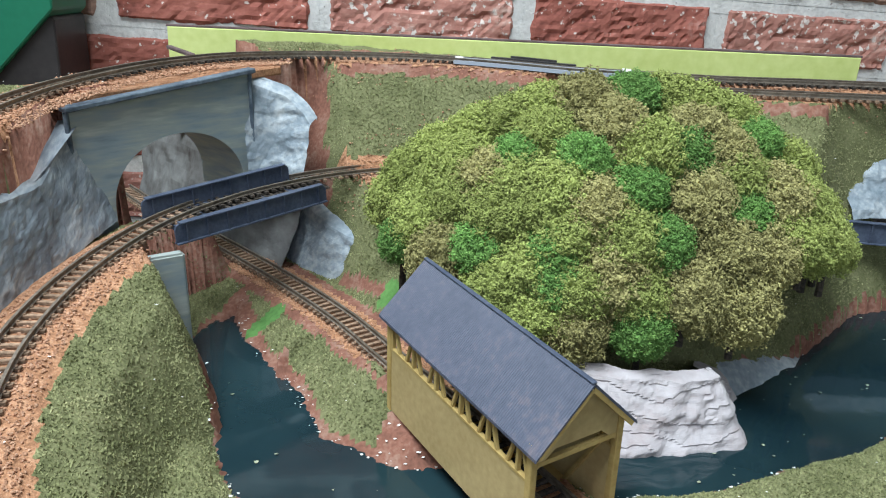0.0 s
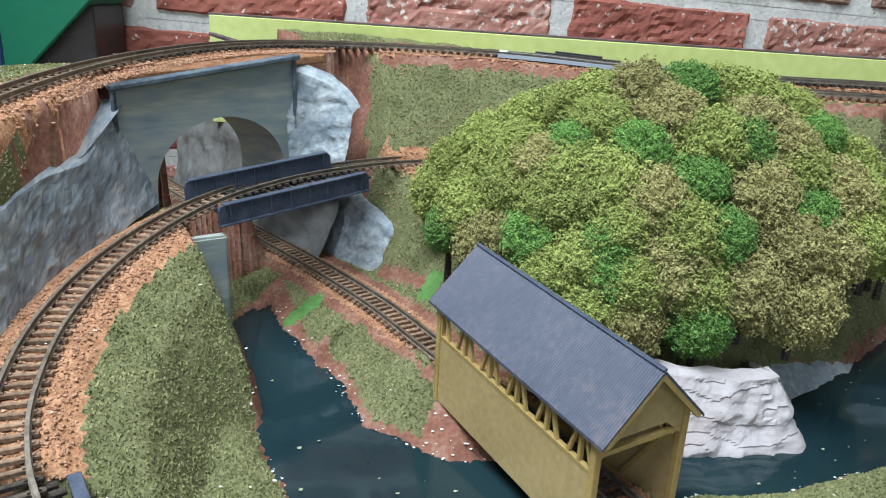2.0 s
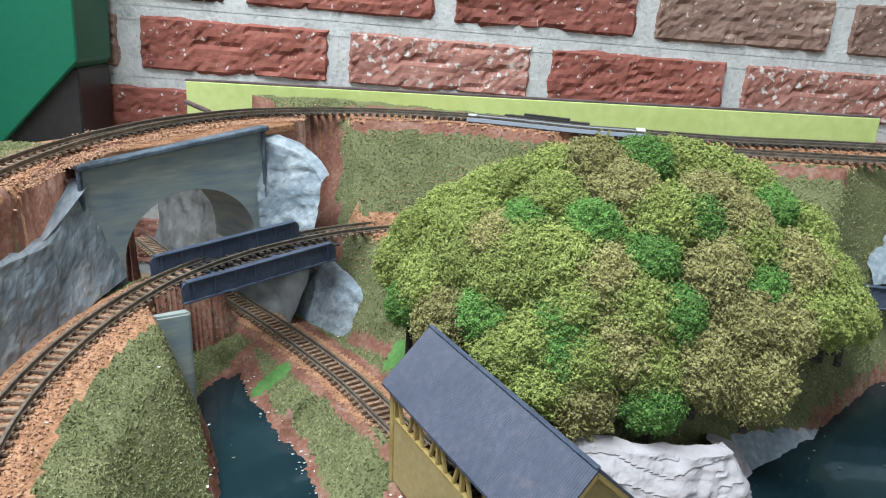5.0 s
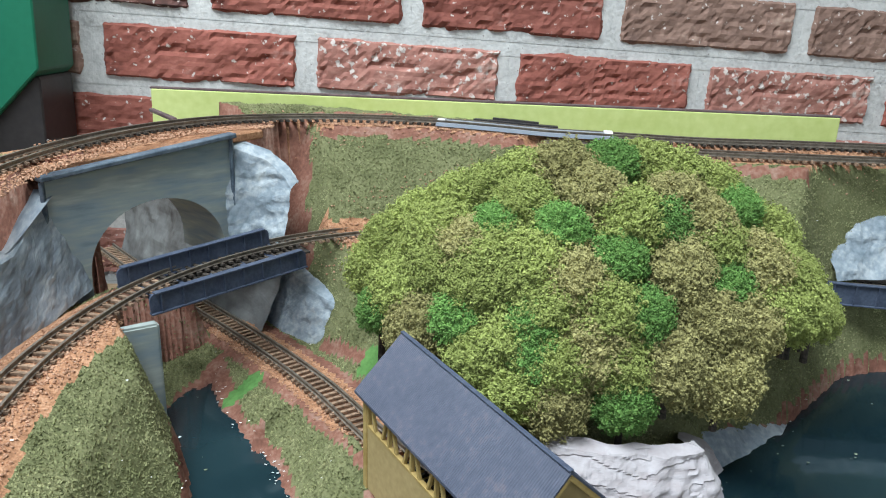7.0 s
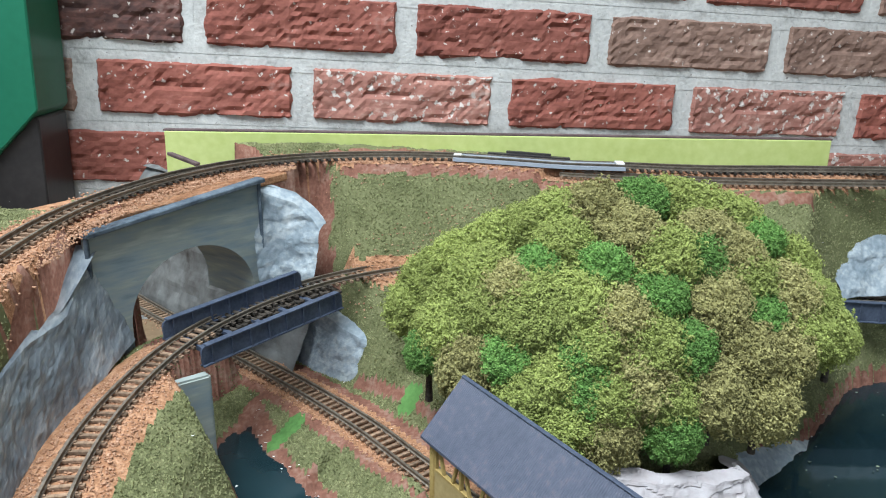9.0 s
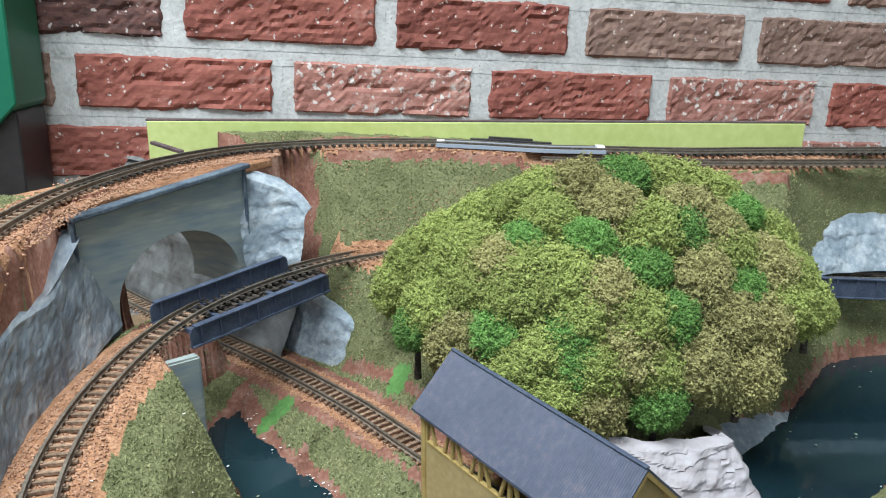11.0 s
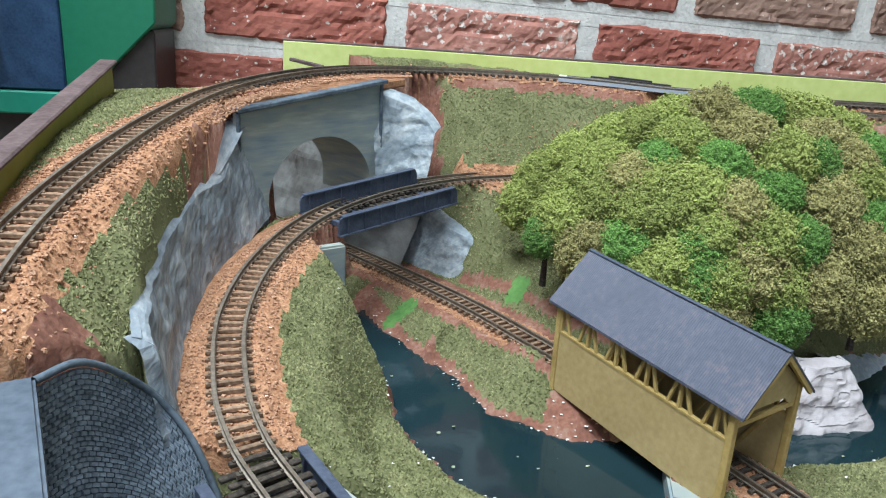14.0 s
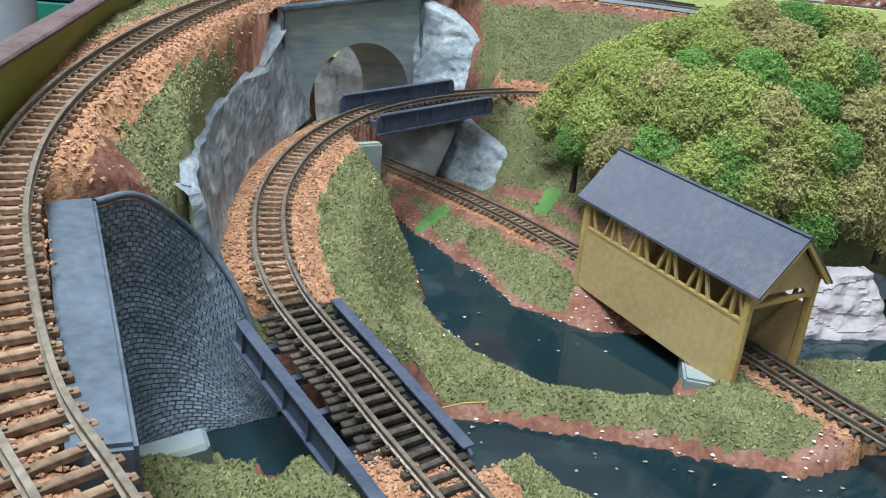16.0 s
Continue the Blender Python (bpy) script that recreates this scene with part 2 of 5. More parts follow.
def beam_m(a, b, up=(0, 0, 1)):
    """A pose in the middle of a and b whose x axis runs from a to b. Also the length."""
    a, b = Vector(a), Vector(b)
    x = (b - a).normalized()
    y = Vector(up).cross(x).normalized()
    z = x.cross(y)
    m = Matrix((x, y, z)).transposed().to_4x4()
    m.translation = (a + b) / 2
    return m, (b - a).length


def smooth_curve(points, step):
    """Catmull-Rom through the points, in even steps."""
    p = np.array(points, float)
    p = np.vstack([2 * p[0] - p[1], p, 2 * p[-1] - p[-2]])
    out = []
    for i in range(1, len(p) - 2):
        for u in np.linspace(0, 1, 40, endpoint=False):
            a, b, c, d = p[i - 1:i + 3]
            out.append(0.5 * (2 * b + (c - a) * u + (2 * a - 5 * b + 4 * c - d) * u * u + (3 * b - a - 3 * c + d) * u ** 3))
    out.append(p[-2])
    out = np.array(out)
    s = np.concatenate([[0], np.cumsum(np.linalg.norm(np.diff(out, axis=0), axis=1))])
    t = np.arange(0, s[-1], step)
    return np.stack([np.interp(t, s, out[:, k]) for k in range(3)], 1)


def fbm(x, y, z, scale, octaves=4):
    return noise.fractal(Vector((x, y, z)) * scale, 1.0, 2.0, octaves)


# ---- plan: the three tracks, as height of the rail foot ----
UPPER = [(-0.285, -0.835, 0.082), (-0.307, -0.809, 0.084), (-0.327, -0.786, 0.088), (-0.347, -0.752, 0.094), (-0.3665, -0.711, 0.1005), (-0.379, -0.665, 0.109), (-0.381, -0.612, 0.120), (-0.375, -0.55, 0.131), (-0.364, -0.48, 0.140), (-0.346, -0.417, 0.147), (-0.311, -0.365, 0.153), (-0.272, -0.322, 0.155), (-0.236, -0.294, 0.1545), (-0.194, -0.280, 0.154), (-0.15, -0.278, 0.1535), (-0.107, -0.285, 0.153), (-0.066, -0.300, 0.152), (-0.025, -0.311, 0.150), (0.015, -0.318, 0.149), (0.079, -0.334, 0.148), (0.143, -0.343, 0.148), (0.206, -0.354, 0.148), (0.36, -0.378, 0.148)]
INNER = [(-0.205, -0.795, 0.031), (-0.237, -0.743, 0.034), (-0.255, -0.715, 0.037), (-0.270, -0.691, 0.040), (-0.285, -0.669, 0.043), (-0.300, -0.645, 0.048), (-0.311, -0.614, 0.054), (-0.318, -0.563, 0.061), (-0.311, -0.506, 0.069), (-0.289, -0.448, 0.076), (-0.254, -0.405, 0.081), (-0.214, -0.372, 0.083), (-0.174, -0.352, 0.084), (-0.13, -0.342, 0.084), (-0.07, -0.345, 0.082)]
LOWER = [(-0.40, -0.165, 0.018), (-0.342, -0.245, 0.018), (-0.277, -0.324, 0.018), (-0.227, -0.389, 0.018), (-0.187, -0.447, 0.018), (-0.160, -0.495, 0.018), (-0.12, -0.565, 0.017), (-0.092, -0.617, 0.015), (-0.077, -0.648, 0.014), (-0.066, -0.673, 0.014), (-0.03, -0.75, 0.014)]
SECOND = [(-0.03, -0.318, 0.144), (0.02, -0.335, 0.143), (0.0735, -0.350, 0.142), (0.1317, -0.3636, 0.142), (0.1918, -0.3747, 0.142), (0.36, -0.404, 0.142)]
C_2 = smooth_curve(SECOND, 0.003)
C_UP, C_IN, C_LO = (smooth_curve(c, 0.003) for c in (UPPER, INNER, LOWER))
RIVER = [(-0.258, -0.395), (-0.234, -0.464), (-0.21, -0.498), (-0.194, -0.547), (-0.173, -0.56), (-0.154, -0.575), (-0.128, -0.574), (-0.09, -0.562), (-0.047, -0.56), (0.012, -0.552), (0.032, -0.507), (0.062, -0.489), (0.097, -0.469), (0.143, -0.431), (0.166, -0.412), (0.20, -0.404), (0.30, -0.412), (0.46, -0.43), (0.46, -0.52), (0.095, -0.553), (0.066, -0.566), (0.03, -0.576), (-0.017, -0.592), (-0.054, -0.594), (-0.085, -0.598), (-0.111, -0.606), (-0.129, -0.632), (-0.16, -0.633), (-0.184, -0.628), (-0.202, -0.615), (-0.218, -0.596), (-0.232, -0.566), (-0.247, -0.517), (-0.262, -0.474), (-0.276, -0.452), (-0.272, -0.425)]
STREAM = [(-0.303, -0.655), (-0.226, -0.658), (-0.208, -0.66), (-0.186, -0.665), (-0.147, -0.673), (-0.125, -0.68), (-0.106, -0.683), (-0.091, -0.68), (-0.061, -0.664), (-0.02, -0.655), (0.06, -0.65), (0.06, -0.78), (-0.165, -0.78), (-0.178, -0.70), (-0.195, -0.693), (-0.213, -0.699), (-0.235, -0.722), (-0.283, -0.706), (-0.322, -0.697), (-0.40, -0.70), (-0.40, -0.668), (-0.34, -0.66)]
CLIFF = [(-0.318, -0.418), (-0.324, -0.452), (-0.3355, -0.508), (-0.337, -0.565), (-0.331, -0.615), (-0.3235, -0.640), (-0.328, -0.650)]
RIM = [(-0.366, -0.690), (-0.358, -0.682), (-0.348, -0.662), (-0.339, -0.645), (-0.343, -0.612), (-0.347, -0.570), (-0.3465, -0.528), (-0.343, -0.475), (-0.344, -0.440), (-0.342, -0.424)]
CLIFF_TOP = [(x, y, max(0.088, 0.109 + 0.025 * max(0, 1 - u * 4.5) - 0.022 * max(0, u - 0.35) / 0.65)) for (x, y), u in zip(CLIFF, (0.0, 0.145, 0.39, 0.633, 0.85, 0.96, 1.0))]
WING_TOP = [(-0.353, -0.684, 0.094), (-0.346, -0.668, 0.092), (-0.338, -0.654, 0.080), (-0.329, -0.646, 0.066), (-0.318, -0.648, 0.050), (-0.308, -0.653, 0.026), (-0.300, -0.658, 0.002)]
GAP = [(-0.270, -0.472), (-0.295, -0.442), (-0.312, -0.424), (-0.250, -0.345), (-0.226, -0.370), (-0.203, -0.400), (-0.18, -0.43), (-0.23, -0.49)]
UPLAND = RIM + [(-0.255, -0.340), (-0.232, -0.325), (-0.20, -0.20), (-0.62, -0.20), (-0.62, -0.92), (-0.25, -0.92), (-0.272, -0.85), (-0.3145, -0.798)]


def inside(px, py, poly):
    p = np.array(poly)
    q = np.roll(p, -1, 0)
    hit = np.zeros(px.shape, bool)
    for (x0, y0), (x1, y1) in zip(p, q):
        if y0 != y1:
            hit ^= ((y0 > py) != (y1 > py)) & (px < (x1 - x0) * (py - y0) / (y1 - y0) + x0)
    return hit


def near(px, py, curve):
    """Distance to a curve and the height of its nearest point."""
    best = np.full(px.shape, 9.0)
    z = np.zeros(px.shape)
    for c in curve:
        d = (px - c[0]) ** 2 + (py - c[1]) ** 2
        m = d < best
        best[m], z[m] = d[m], c[2]
    return np.sqrt(best), z


def outline(poly, step=0.006):
    out = []
    for a, b in zip(poly, poly[1:] + poly[:1]):
        a, b = np.array(a), np.array(b)
        n = max(1, int(np.linalg.norm(b - a) / step))
        out += [(*(a + (b - a) * k / n), 0.0) for k in range(n)]
    return out


BED_IN = [c for c in C_IN if not (-0.268 < c[0] < -0.212 and c[1] > -0.47) and not (-0.728 < c[1] < -0.652)]
BACK_UP = [c for c in C_UP if c[0] > -0.245 and c[1] > -0.5] + list(C_2)


def terrain(px, py):
    """Ground height and a surface number: 0 grass, 1 ballast, 2 earth, 3 rock."""
    dU, zU = near(px, py, C_UP)
    dB, zB = near(px, py, BACK_UP)
    dI, zI = near(px, py, BED_IN)
    d2, z2 = near(px, py, C_2)
    ring = inside(px, py, [(c[0], c[1]) for c in C_UP[::4]] + [(0.5, -0.38), (0.5, -0.95), (-0.2, -0.95)])
    dL, zL = near(px, py, C_LO)
    wet = inside(px, py, RIVER) | inside(px, py, STREAM)
    dW, _ = near(px, py, outline(RIVER) + outline(STREAM))
    dW = np.where(wet, -dW, dW)
    up = inside(px, py, UPLAND)
    low = np.clip(-0.003 + dW * 0.9, -0.02, 0.011)
    hill = (px > -0.2) & (py > -0.575) & (dL > 0.014)
    low = np.where((px < -0.24) & (py < -0.70), np.clip(-0.003 + dW * 1.3, -0.02, 0.026), low)
    low = np.where(hill, np.clip(-0.003 + dW * 0.75, -0.02, 0.045), low)
    h = low.copy()
    # track beds
    bedL = zL - 0.0008 - np.maximum(0, dL - 0.013) * 0.55
    h = np.where(dW > -0.004, np.maximum(h, np.where(py > -0.53, bedL, np.where(py < -0.60, bedL, -1))), h)
    rise = zI - 0.0008 - np.maximum(0, dI - 0.014) * 0.42 - np.maximum(0, dI - 0.042) * 1.1
    rise = np.where(hill & (px > -0.212), zI - 0.0008 - np.maximum(0, dI - 0.014) * 1.3, rise)
    cap = np.clip(0.001 + dW * 3.2, -1, 1)
    h = np.where(dW > 0, np.maximum(h, np.minimum(rise, cap)), h)
    back = zB - 0.0015 - np.maximum(0, dB - 0.016) * 1.25
    h = np.where(~up & (px > -0.26), np.maximum(h, np.where(dB < 0.12, np.minimum(back, cap), -1)), h)
    # wooded hill
    q = 1 - ((px + 0.02) / 0.132) ** 2 - ((py + 0.425) / 0.088) ** 2
    h = np.maximum(h, np.where(q > 0, np.minimum(0.03 + 0.10 * np.sqrt(np.maximum(q, 0)), dW * 1.5), -1))
    # cutting of the lower line, and the level above the cliff
    ease = np.clip((py + 0.44) / 0.07, 0, 1)
    east = px > -0.16 + (py + 0.495) * -0.62
    cut = zL - 0.0015 + np.where(east, np.maximum(0, dL - 0.022 - 0.012 * ease) * (1.1 + 1.6 * ease), np.maximum(0, dL - 0.018) * 3.0)
    h = np.where((py > -0.565) & (px < -0.09) & (east | ((py > -0.50) & (px < -0.17))), np.minimum(h, np.maximum(cut, -0.02)), h)
    gap = inside(px, py, GAP) & ~up
    h = np.where(gap, np.minimum(h, np.maximum(np.where(dW > -0.004, bedL, -1), low)), h)
    top = zU - 0.0008 - np.where(ring, np.minimum(0.021, np.maximum(0, dU - 0.016) * 1.0), np.maximum(0, dU - 0.03) * 0.15)
    beyond = (px + 0.2555) * 0.79 + (py + 0.352) * 0.61 > 0
    edge = np.where(beyond, 0.046, 0.078)
    h = np.where(up, np.where(dL < edge + 0.004, np.minimum(top, zL - 0.0015 + np.maximum(0, dL - edge) * 30), top), h)
    dT, zT = near(px, py, smooth_curve(WING_TOP[:4], 0.003))
    h = np.where(up & ring & (dT < 0.06) & (dU > 0.014), np.minimum(h, zT - 0.0005 + dT * 0.9), h)
    dC, zC = near(px, py, smooth_curve(CLIFF_TOP, 0.003))
    inner, outer = np.maximum(dC - 0.010, 0), np.maximum(dU - 0.018, 0)
    slope = zC - 0.001 + (zU - zC) * (inner / (inner + outer + 1e-6)) ** 0.5
    shelf = up & ring & (py < -0.425) & (py > -0.668) & (dC < 0.07) & (dU > 0.018)
    h = np.where(shelf, np.minimum(slope, np.where(dT < 0.06, zT - 0.0005 + dT * 0.9, 9)), h)
    bank = ~(up & (dL < edge + 0.004)) & ~ring & (px > -0.335) & (px < -0.06) & (py > -0.40)
    h = np.where(bank, zU - 0.0008 + np.clip((dU - 0.019) * 0.55, 0, 0.008) * np.clip((-0.06 - px) / 0.08, 0, 1), h)
    s = np.zeros(px.shape, int)
    s[(dW < np.where(px > 0.05, 0.002, 0.006)) | ((dL < 0.022) & ~up & (py > -0.56) & (h < 0.022)) | ((dL > 0.027) & (dL < 0.032) & east & ~up & (py < -0.39) & (py > -0.56)) | ((np.hypot(px + 0.14, py + 0.565) < 0.028))] = 2
    s[(np.hypot((px + 0.231) * 0.8 + (py + 0.428) * 0.55, ((py + 0.428) * 0.8 - (px + 0.231) * 0.55) * 3.2) < 0.020) & (dL > 0.018)] = 4
    s[np.hypot(px + 0.158, py + 0.436) < 0.007] = 4
    wob = 0.003 * np.sin(px * 190 + py * 130) + 0.002 * np.sin(py * 410 - px * 90)
    west = ~inside(px, py, [(c[0], c[1]) for c in C_IN[::3]]) & (py < -0.40) & ~up
    s[((dI < 0.0205) & (np.abs(h - zI) < 0.007)) | (west & (dI < 0.032) & (h > 0.03) & (py > -0.652)) | ((dU < 0.021) & (np.abs(h - zU) < 0.008)) | ((d2 < 0.016) & (np.abs(h - z2) < 0.006)) | ((dL < 0.0155) & (h < 0.024))] = 1
    s[up & ring & (dU + wob >= 0.020) & (py + 2 * wob > -0.520)] = 2
    s[up & ring & (dU >= 0.018) & (dU + 1.5 * wob < 0.030) & (py < -0.648) & (py > -0.690)] = 2
    s[(dB < 0.0235) & (dB > 0.018) & ~up & (h > zB - 0.014)] = 2
    s[(px > -0.225) & (px + wob < -0.200 - (h - 0.09) * 0.10) & (py > -0.385) & (h > 0.03) & (h < 0.142) & (dI > 0.016)] = 2
    s[(px > -0.262) & (px < -0.222) & (py > -0.352) & ~up & (h > 0.145)] = 1
    s[up & (dL < 0.090) & (h < zU - 0.012)] = 2
    s[up & (dL < 0.090) & (h >= zU - 0.012) & (dU < 0.022)] = 1
    return h, s


GX, GY = np.arange(-0.50, 0.4601, 0.0026), np.arange(-0.90, -0.245, 0.0026)
gx, gy = np.meshgrid(GX, GY)
gz, gs = terrain(gx, gy)
rough = np.array([[fbm(x, y, 0.3, 70) for x in GX] for y in GY])
rough2 = np.array([[fbm(x, y, 0.9, 320, 2) for x in GX] for y in GY])
gz = gz + np.where(gs == 0, rough * 0.0016 + rough2 * 0.0006, np.where(gs == 1, rough2 * 0.0005, rough * 0.0014 + rough2 * 0.0009))


def ground_height(x, y):
    i = min(max(int(round((x - GX[0]) / 0.0026)), 0), len(GX) - 1)
    j = min(max(int(round((y - GY[0]) / 0.0026)), 0), len(GY) - 1)
    return gz[j, i], gs[j, i]


# the back edge of the layout follows its backboard
BOARD_A, BOARD_B = Vector((-0.330, -0.232, 0.170)), Vector((0.214, -0.2885, 0.1628))
nx, ny = len(GX), len(GY)
off_track = near(gx, gy, C_UP)[0]
faces, fm = [], []
for j in range(ny - 1):
    for i in range(nx - 1):
        x, y = GX[i], GY[j]
        if y > BOARD_A.y + (x - BOARD_A.x) * (BOARD_B.y - BOARD_A.y) / (BOARD_B.x - BOARD_A.x) + 0.002 or (x < -0.392 and y < -0.66) or x < -0.437 + (y + 0.371) * -0.11 or (x < -0.335 and y > -0.384 - (x + 0.388) * 0.98 and off_track[j, i] > 0.022):
            continue
        a = j * nx + i
        faces.append((a, a + 1, a + nx + 1, a + nx))
        steep = max(abs(gz[j, i] - gz[j + 1, i + 1]), abs(gz[j + 1, i] - gz[j, i + 1])) > 0.0085
        fm.append(2 if steep and x < -0.222 and y > -0.48 else int(gs[j, i]))
ground = mesh_object("ground", np.stack([gx.ravel(), gy.ravel(), gz.ravel()], 1), faces, M_GRASS, smooth=True)
for m in (M_BALLAST, M_EARTH, M_ROCK, M_BRIGHT):
    ground.data.materials.append(m)
ground.data.polygons.foreach_set("material_index", fm)
tagged(ground, "model landscape of flocked grass, orange ballast, red earth", "ground", kind="structure")

water = mesh_object("water", [(-0.42, -0.80, 0), (0.46, -0.80, 0), (0.46, -0.32, 0), (-0.30, -0.32, 0), (-0.42, -0.50, 0)], [(0, 1, 2, 3, 4)], M_WATER)
tagged(water, "still glossy dark blue-green river water", "water", kind="structure")


# ---- room ----
def slab(name, x0, x1, y0, y1, z0, z1, material, label, category):
    ob = part(name, box_bm(pose((x0 + x1) / 2, (y0 + y1) / 2, (z0 + z1) / 2), x1 - x0, y1 - y0, z1 - z0), material)
    return tagged(ob, label, category, kind="structure")


# Floor, ceiling and plaster walls lie out of view, added to close the room.
slab("floor", -2.2, 2.2, -2.8, 0.4, -0.95, -0.85, M_FLOOR, "plain grey concrete floor of the room", "floor")
slab("ceiling", -2.2, 2.2, -2.8, 0.4, 1.75, 1.85, M_PLASTER, "plain pale plaster ceiling", "ceiling")
slab("wall_west", -2.2, -2.1, -2.6, 0.1, -0.85, 1.75, M_PLASTER, "plain pale plastered side wall", "wall")
slab("wall_east", 2.1, 2.2, -2.6, 0.1, -0.85, 1.75, M_PLASTER, "plain pale plastered side wall", "wall")
# Stopped low to leave an invented opening to the sky.
slab("wall_south", -2.1, 2.1, -2.8, -2.6, -0.85, 0.2, M_PLASTER, "plain low plastered wall, unseen, added with an opening for light above", "wall")

table = thing("table", "raw wooden board table under the model railway", "table", (0, -0.55, -0.85))
part("tabletop", box_bm(pose(-0.05, 0, 0.775), 1.6, 1.02, 0.03, 0.003), M_WOOD, table)
for x in (-0.78, 0.68):
    for y in (-0.45, 0.45):
        part("leg", box_bm(pose(x, y, 0.38), 0.06, 0.06, 0.76, 0.003), M_WOOD, table)
baseboard = part("baseboard", box_bm(pose(-0.005, -0.575, -0.041), 0.93, 0.66, 0.036), M_WOOD)
tagged(baseboard, "thick wooden baseboard under the landscape", "baseboard", kind="structure")

# ---- brick wall behind the layout ----
PITCH, COURSE, ZAB = 0.225, 0.075, 0.208
wall = thing("wall_north", "old red brick wall with wide pale mortar joints", "wall", (0, 0, ZAB), kind="structure")
wall.rotation_euler = (0, radians(2.55), 0)
part("backing", box_bm(pose(0, 0.06, 0.3), 4.2, 0.08, 2.6), M_JOINT, wall, "dark joint backing of the wall")
mb = bmesh.new()
for k in range(-15, 20):
    z = k * COURSE
    for s in (-1, 1):
        add_box(mb, pose(0, 0.0125, z + s * 0.0077), 4.2, 0.022, 0.0146)
    for i in range(-9, 10):
        x = (i + (0.5 if k % 2 else 0)) * PITCH
        for s in (-1, 1):
            add_box(mb, pose(x + s * 0.0090, 0.0125, z - COURSE / 2), 0.0166, 0.021, COURSE - 0.026)
add_box(mb, pose(0, 0.0150, 0.3), 4.2, 0.025, 2.6)
mo = part("mortar", mb, M_MORTAR, wall, "pale grey-white mortar with an incised line")


def brick_mesh(seed, material):
    """A weathered brick with chipped, uneven arrises."""
    rnd = random.Random(seed)
    w, h = 0.206, 0.0600
    nxb, nzb = 44, 13
    vs, fs = [], []
    for j in range(nzb + 1):
        for i in range(nxb + 1):
            u, v = i / nxb, j / nzb
            x, z = (u - 0.5) * w, (v - 0.5) * h
            e = min(u * w, (1 - u) * w, v * h, (1 - v) * h)
            o = seed * 3.1
            if e < 1e-6:
                x += (0.006 * fbm(x, z, o, 40, 5)) if i in (0, nxb) else 0
                z += (0.0042 * fbm(x, z, o + 5, 26, 6)) if j in (0, nzb) else 0
            crack = abs(fbm(x * 0.5, z * 1.8, o + 7, 20, 3))
            y = -0.0030 - 0.0022 * fbm(x, z * 1.6, o, 24, 4) - 0.0016 * fbm(x, z * 1.5, o + 2, 110, 3) + (0.0035 * max(0, 1 - crack / 0.07)) + (0.008 if e < 1e-6 else 0.0)
            vs.append((x, y, z))
    for j in range(nzb):
        for i in range(nxb):
            a = j * (nxb + 1) + i
            fs.append((a, a + 1, a + nxb + 2, a + nxb + 1))
    n = len(vs)
    ring = [i for i in range(nxb + 1)] + [j * (nxb + 1) + nxb for j in range(1, nzb + 1)] + [nzb * (nxb + 1) + i for i in range(nxb - 1, -1, -1)] + [j * (nxb + 1) for j in range(nzb - 1, 0, -1)]
    vs += [(vs[r][0], 0.03, vs[r][2]) for r in ring]
    for a in range(len(ring)):
        b = (a + 1) % len(ring)
        fs.append((ring[b], ring[a], n + a, n + b))
    me = bpy.data.meshes.new("brick")
    me.from_pydata(vs, [], fs)
    me.materials.append(material)
    me.update()
    return me


# ---- tracks ----
def sweep(curve, offset, profile, z=0.0):
    """Verts and faces of a closed profile (across, up) swept along a curve at an offset to its left."""
    c = np.array(curve)
    t = np.gradient(c, axis=0)
    nrm = np.stack([-t[:, 1], t[:, 0]], 1)
    nrm /= np.linalg.norm(nrm, axis=1)[:, None]
    vs, fs, k = [], [], len(profile)
    for p, nn in zip(c, nrm):
        for a, b in profile:
            vs.append((p[0] + nn[0] * (offset + a), p[1] + nn[1] * (offset + a), p[2] + z + b))
    for i in range(len(c) - 1):
        for j in range(k):
            a, b = i * k + j, i * k + (j + 1) % k
            fs.append((a, b, b + k, a + k))
    fs += [tuple(range(k))[::-1], tuple(len(vs) - k + j for j in range(k))]
    return vs, fs


GAUGE = 0.0126
RAIL = [(-0.0011, 0.0), (0.0011, 0.0), (0.0011, 0.0004), (0.0004, 0.0007), (0.0004, 0.0018), (0.0007, 0.0020), (0.0007, 0.0027), (-0.0007, 0.0027), (-0.0007, 0.0020), (-0.0004, 0.0018), (-0.0004, 0.0007), (-0.0011, 0.0004)]
sb = box_bm(Matrix(), 0.0023, 0.0192, 0.0017, 0.0002)
for y in (-1, 1):
    for d in (-1, 1):
        add_box(sb, pose(0, y * GAUGE / 2 + d * 0.0015, 0.0011), 0.0014, 0.0011, 0.0006)
SLEEPER = bpy.data.meshes.new("sleeper")
sb.to_mesh(SLEEPER)
sb.free()
SLEEPER_B = SLEEPER.copy()
SLEEPER.materials.append(M_SLEEPER_DUSTY)
SLEEPER_B.materials.append(M_SLEEPER)


